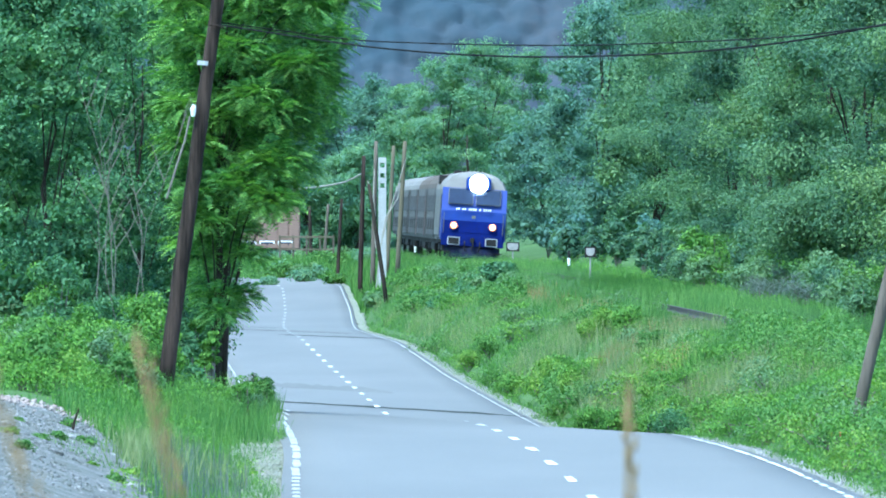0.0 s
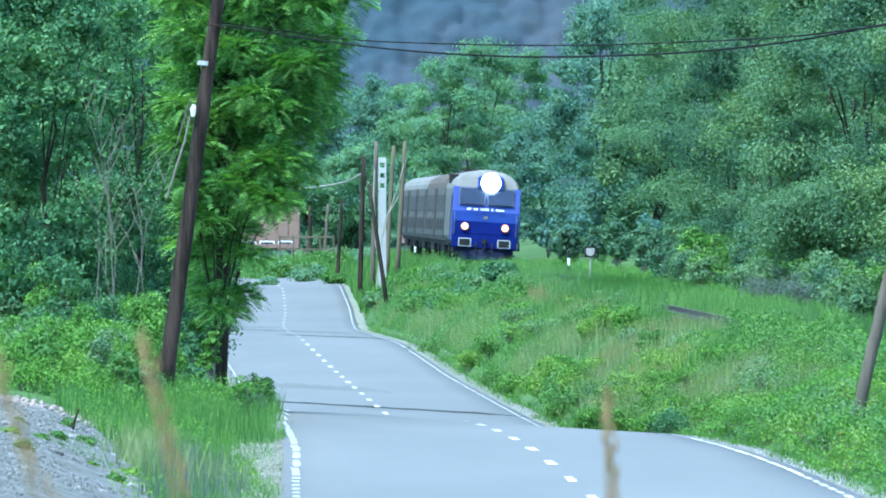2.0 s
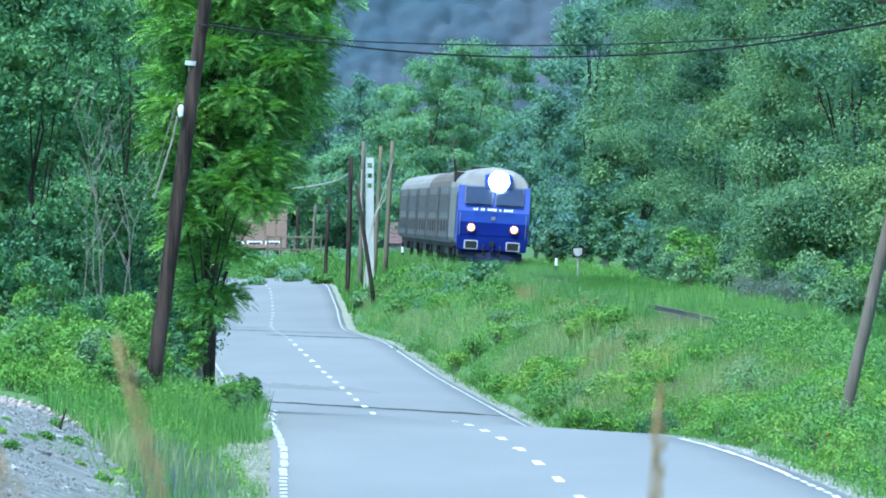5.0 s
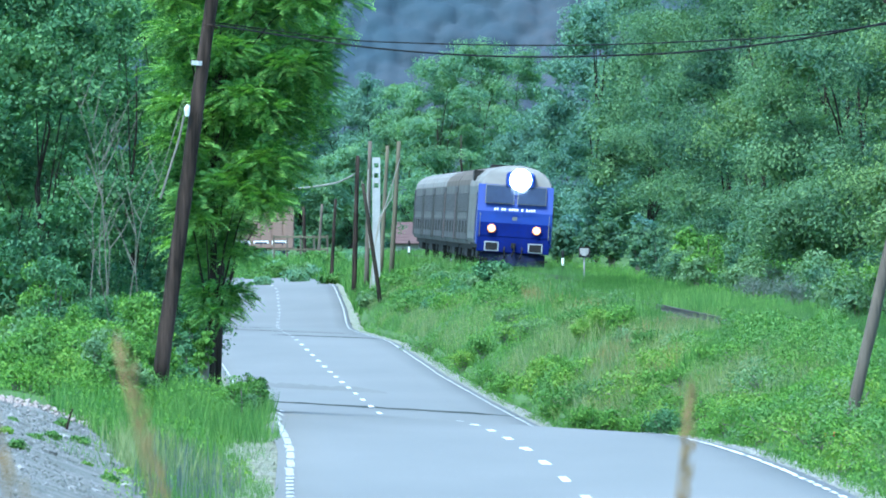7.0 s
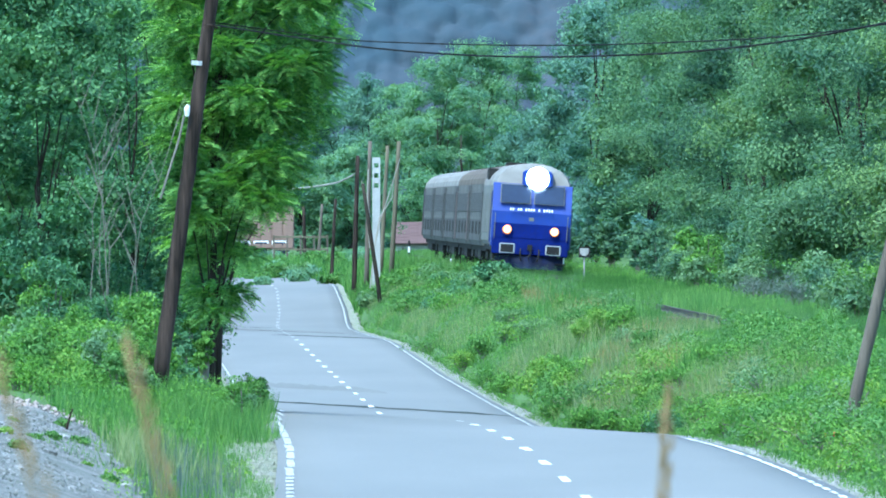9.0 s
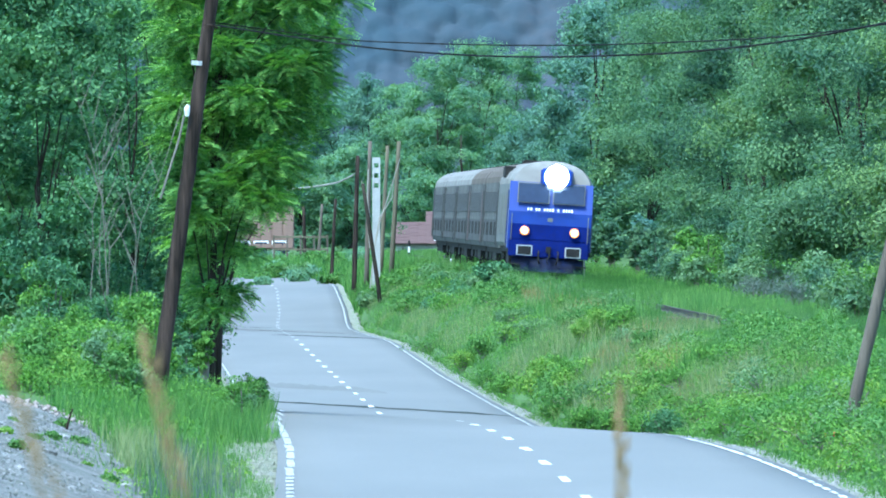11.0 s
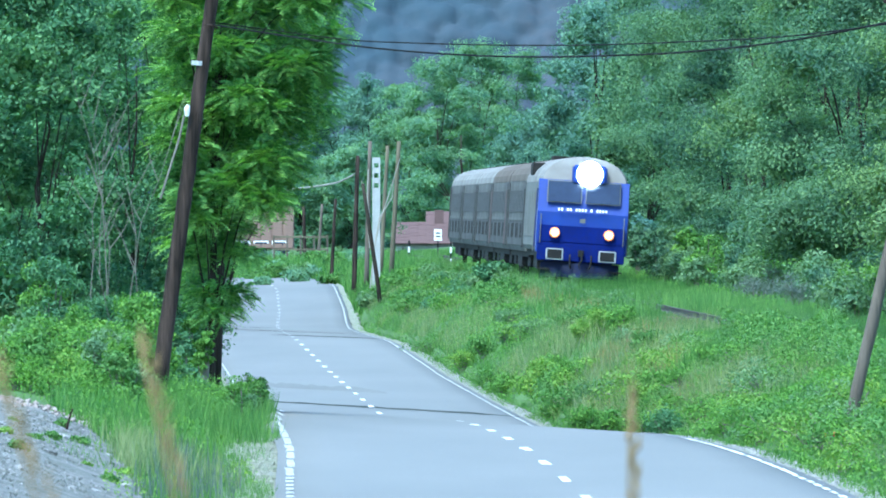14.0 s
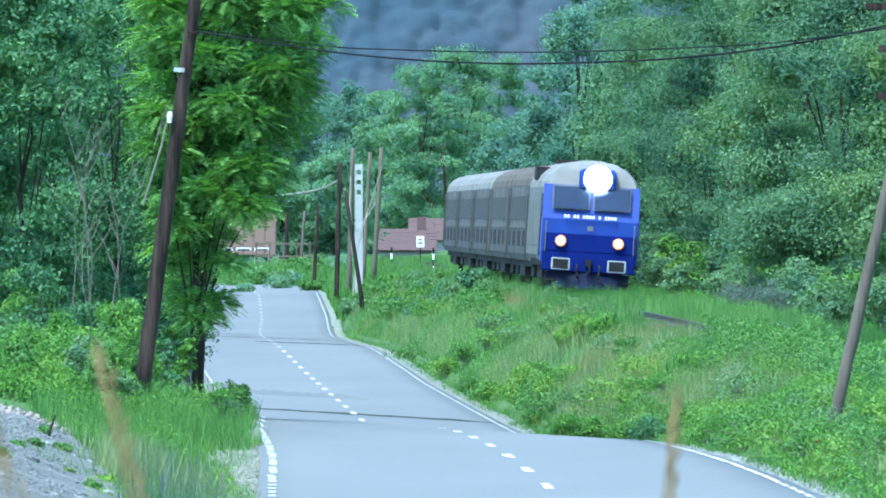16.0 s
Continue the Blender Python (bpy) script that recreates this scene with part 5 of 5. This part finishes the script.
gravel("gravel", gx_[10300:] + 0.3, 176.5 + (gy_[10300:] - 125) / 12, 0.03, M_PINKSTONE, "pinkish broken brick on the bank", 73)
vy_ = rng.uniform(120, 200, 5000)
gravel("gravel", road_x(vy_) - half_l(vy_) - rng.uniform(0.0, 0.62, 5000), vy_, 0.02, M_VERGE, "pale loose gravel on the verge", 74, 0.095)
vy_ = 150 * (430 / 150) ** rng.uniform(0, 1, 4500)
gravel("gravel", road_x(vy_) + half_r(vy_) + rng.uniform(0.0, 0.42, 4500), vy_, 0.015, M_STONE, "pale loose gravel on the verge", 75, 0.1)
tx_, ty_ = scatter(18, 12000, 125, 181, lambda y: rubble_edge(y) - 3.0, lambda y: rubble_edge(y) + 0.1, 0.8)
grass("grass", tx_, ty_, 0.13, 0.008, L_GRASS, "green tufts growing through the rubble", 38)
vx_, vy_ = scatter(19, 5000, 120, 195, lambda y: road_x(y) - half_l(y) - 0.75, lambda y: road_x(y) - half_l(y) - 0.12, 0.5)
grass("grass", vx_, vy_, 0.2, 0.006, L_GRASS, "short grass on the gravel verge", 39)
vx_, vy_ = scatter(20, 20000, 150, 420, lambda y: road_x(y) + half_r(y) + 0.12, lambda y: road_x(y) + half_r(y) + 1.0, -0.8)
grass("grass", vx_, vy_, 0.2, 0.010, L_GRASS, "short grass on the gravel verge", 40)


def stone_mesh(seed, mat):
    rs = np.random.default_rng(seed)
    bm = bmesh.new()
    bmesh.ops.create_icosphere(bm, subdivisions=1, radius=1.0)
    for p in bm.verts:
        p.co *= rs.uniform(0.7, 1.2)
        p.co.z *= 0.6
    me = bpy.data.meshes.new("stone")
    bm.to_mesh(me)
    bm.free()
    me.materials.append(mat)
    return me


for k, (c, d) in enumerate(((110, 172), (150, 156), (30, 152), (60, 160), (8, 158), (95, 163), (190, 152), (215, 158), (20, 166), (140, 166))):
    shrub(across(c, d), d, rng.uniform(0.1, 0.26), rng.uniform(0.07, 0.15), 700, 0.034, [L_GRASS, L_YELLOW, L_GRASS][k % 3], "small green tuft of weeds in the rubble", 2100 + k, "tufts in the rubble")
n_ = 1100
grass("grass", across(262, 171) + rng.normal(0, 0.22, n_), 171 + rng.normal(0, 4, n_), 0.45, 0.007, L_DRYGRASS, "cream seeding grass clump beside the rubble", 55)
STONES = [stone_mesh(1, M_STONE), stone_mesh(2, M_RUBBLE), stone_mesh(3, M_STONE), stone_mesh(4, M_PINKSTONE)]
for n in range(120):
    y = rng.uniform(136, 180)
    x = float(rubble_edge(y)) - rng.uniform(0, 2.6)
    t = new("stone", STONES[3] if y > 174 and n % 2 else STONES[n % 3])
    t.parent = rub
    s = rng.uniform(0.015, 0.055) * (1.8 if rng.uniform() < 0.12 else 1)
    t.matrix_basis = Matrix.Translation((x, y, float(ground_z(x, y)) + 0.04)) @ Matrix.Diagonal((s * 1.3, s, s, 1))

x, y = across(116, 170), 170.0
ob = thing("wooden_stake", (x, y, float(ground_z(x, y))), "short dark stake leaning in the rubble", "stake")
part("stick", Build().tube([(0, 0, -0.05), (0.03, 0, 0.14), (0.09, 0, 0.32)], [0.02, 0.018, 0.012], 6), M_POLE, ob)
for n, (c, d, up) in enumerate(((1476, 172, 0.55), (1461, 176, 0.5))):
    x = across(c, d)
    ob = thing("poppy", (x, d, float(ground_z(x, d))), "red poppy among the weeds", "flower", "poppies")
    part("stalk", Build().tube([(0, 0, -0.02), (0.02, 0, up * 0.6), (0, 0, up)], 0.006, 5), L_GRASS, ob)
    part("petal", Build().tube([(0, 0, up - 0.01), (0, -0.02, up + 0.02), (0, -0.03, up + 0.04)], [0.006, 0.014, 0.016], 7), M_POPPY, ob, "bright red petals")

# ---------------------------------------------------------------- swaying stems close to the lens


def stem(foot, top, r, label):
    ob = thing("grass_stem", foot, label, "grass stem", "grass stems close by")
    d = Vector(top) - Vector(foot)
    n = 10
    path = [d * (k / n) + Vector((-0.03 * math.sin(k / n * 3.1), 0, 0)) for k in range(n + 1)]
    part("stalk", Build().tube(path, r * 0.5, 6), M_STRAW, ob, smooth=True)
    b = Build()
    rs = np.random.default_rng(int(r * 1e5))
    for k in range(26):
        p = d * (0.66 + 0.34 * k / 26)
        q = Vector((rs.normal(0, r * 1.1), rs.normal(0, r), 0.02))
        b.tube([p, p + q * 0.6, p + q + Vector((0, 0, 0.02))], [r * 0.3, r * 0.7, r * 0.15], 5)
    part("seed_head", b, M_STRAW, ob, "dry seed head")
    return ob


STEM_D = (26.0, 22.0, 19.0)


def stem_at(c_top, u_top, c_low, d, r, lab):
    xt, _, zt = spot(c_top, d, u_top)
    xl, _, zl = spot(c_low, d, 882)
    zf = float(ground_z(xl, d)) - 0.02
    xf = xl + (xl - xt) * (zl - zf) / max(zt - zl, 0.05) * 0.9
    return stem((xf, d, zf), (xt, d, zt), r, lab)


STEMS = [stem_at(1165, 690, 1165, STEM_D[0], 0.008, "dry straw-coloured grass stem with a seed head"),
         stem_at(222, 600, 312, STEM_D[1], 0.007, "dry straw-coloured grass stem bending over"),
         stem_at(-32, 640, 66, STEM_D[2], 0.006, "dry straw-coloured grass stem bending over")]

# ---------------------------------------------------------------- what moves
SWAYS = [  # seconds and sideways play of the tip, in focal units
    [(0, -50), (1, -46), (2, -80), (3, -8), (3.5, 22), (4.2, 20), (5.2, 10), (6.3, 38), (7, 45), (7.5, 91), (8.5, 98), (9, 13), (9.6, -20), (10.4, 20), (11.3, -80),
     (12, 11), (12.5, 35), (13, 7), (14, -36), (14.5, -5), (15, 35), (15.5, 80), (16, 50)],
    [(0, 5), (1, 47), (2, 13), (3, 13), (3.5, -20), (4.2, -20), (5.2, -5), (6.3, -25), (7, -17), (7.5, -22), (8, -36), (8.5, -33), (9, -2), (10, 30), (11.3, 24),
     (12.5, 20), (13.5, 43), (14.5, 4), (15.2, 5), (16, -23)],
    [(0, -9), (1, 36), (2, 9), (3, -3), (3.5, -6), (4.2, -35), (5.2, -20), (6.3, -12), (7, -25), (7.5, -16), (8.5, 3), (9, 20), (10, 15), (11.3, 38), (12.5, 24),
     (13.5, 26), (14.5, 18), (15.2, 20), (16, 8)]]


def motions():
    head = math.degrees(math.atan(0.0193))
    CANT = 3.6  # the line is banked here
    times = [0, 2, 4, 6, 8, 10, 12, 14, 16]

    def nose(t):
        return 629.5 - 12.522 * t - 0.0257 * t * t

    def row(t, back):
        y = nose(t) + back
        return t, pose(float(track_x(y)) - 0.11, y, RAIL_Z, 0, CANT, head)

    walk(LOCO, [row(t, 0.15) for t in times])
    for k, ob in enumerate(COACHES):
        walk(ob, [row(t, 17.4 + 26.4 * k) for t in times])
    for ob, d, reach, sway in zip(STEMS, STEM_D, (1.05, 1.45, 1.5), SWAYS):
        base = ob.matrix_basis.copy()
        walk(ob, [(t, base @ pose(0, 0, 0, 0, math.degrees(a * d / FOCAL / reach), 0)) for t, a in sway])


motions()
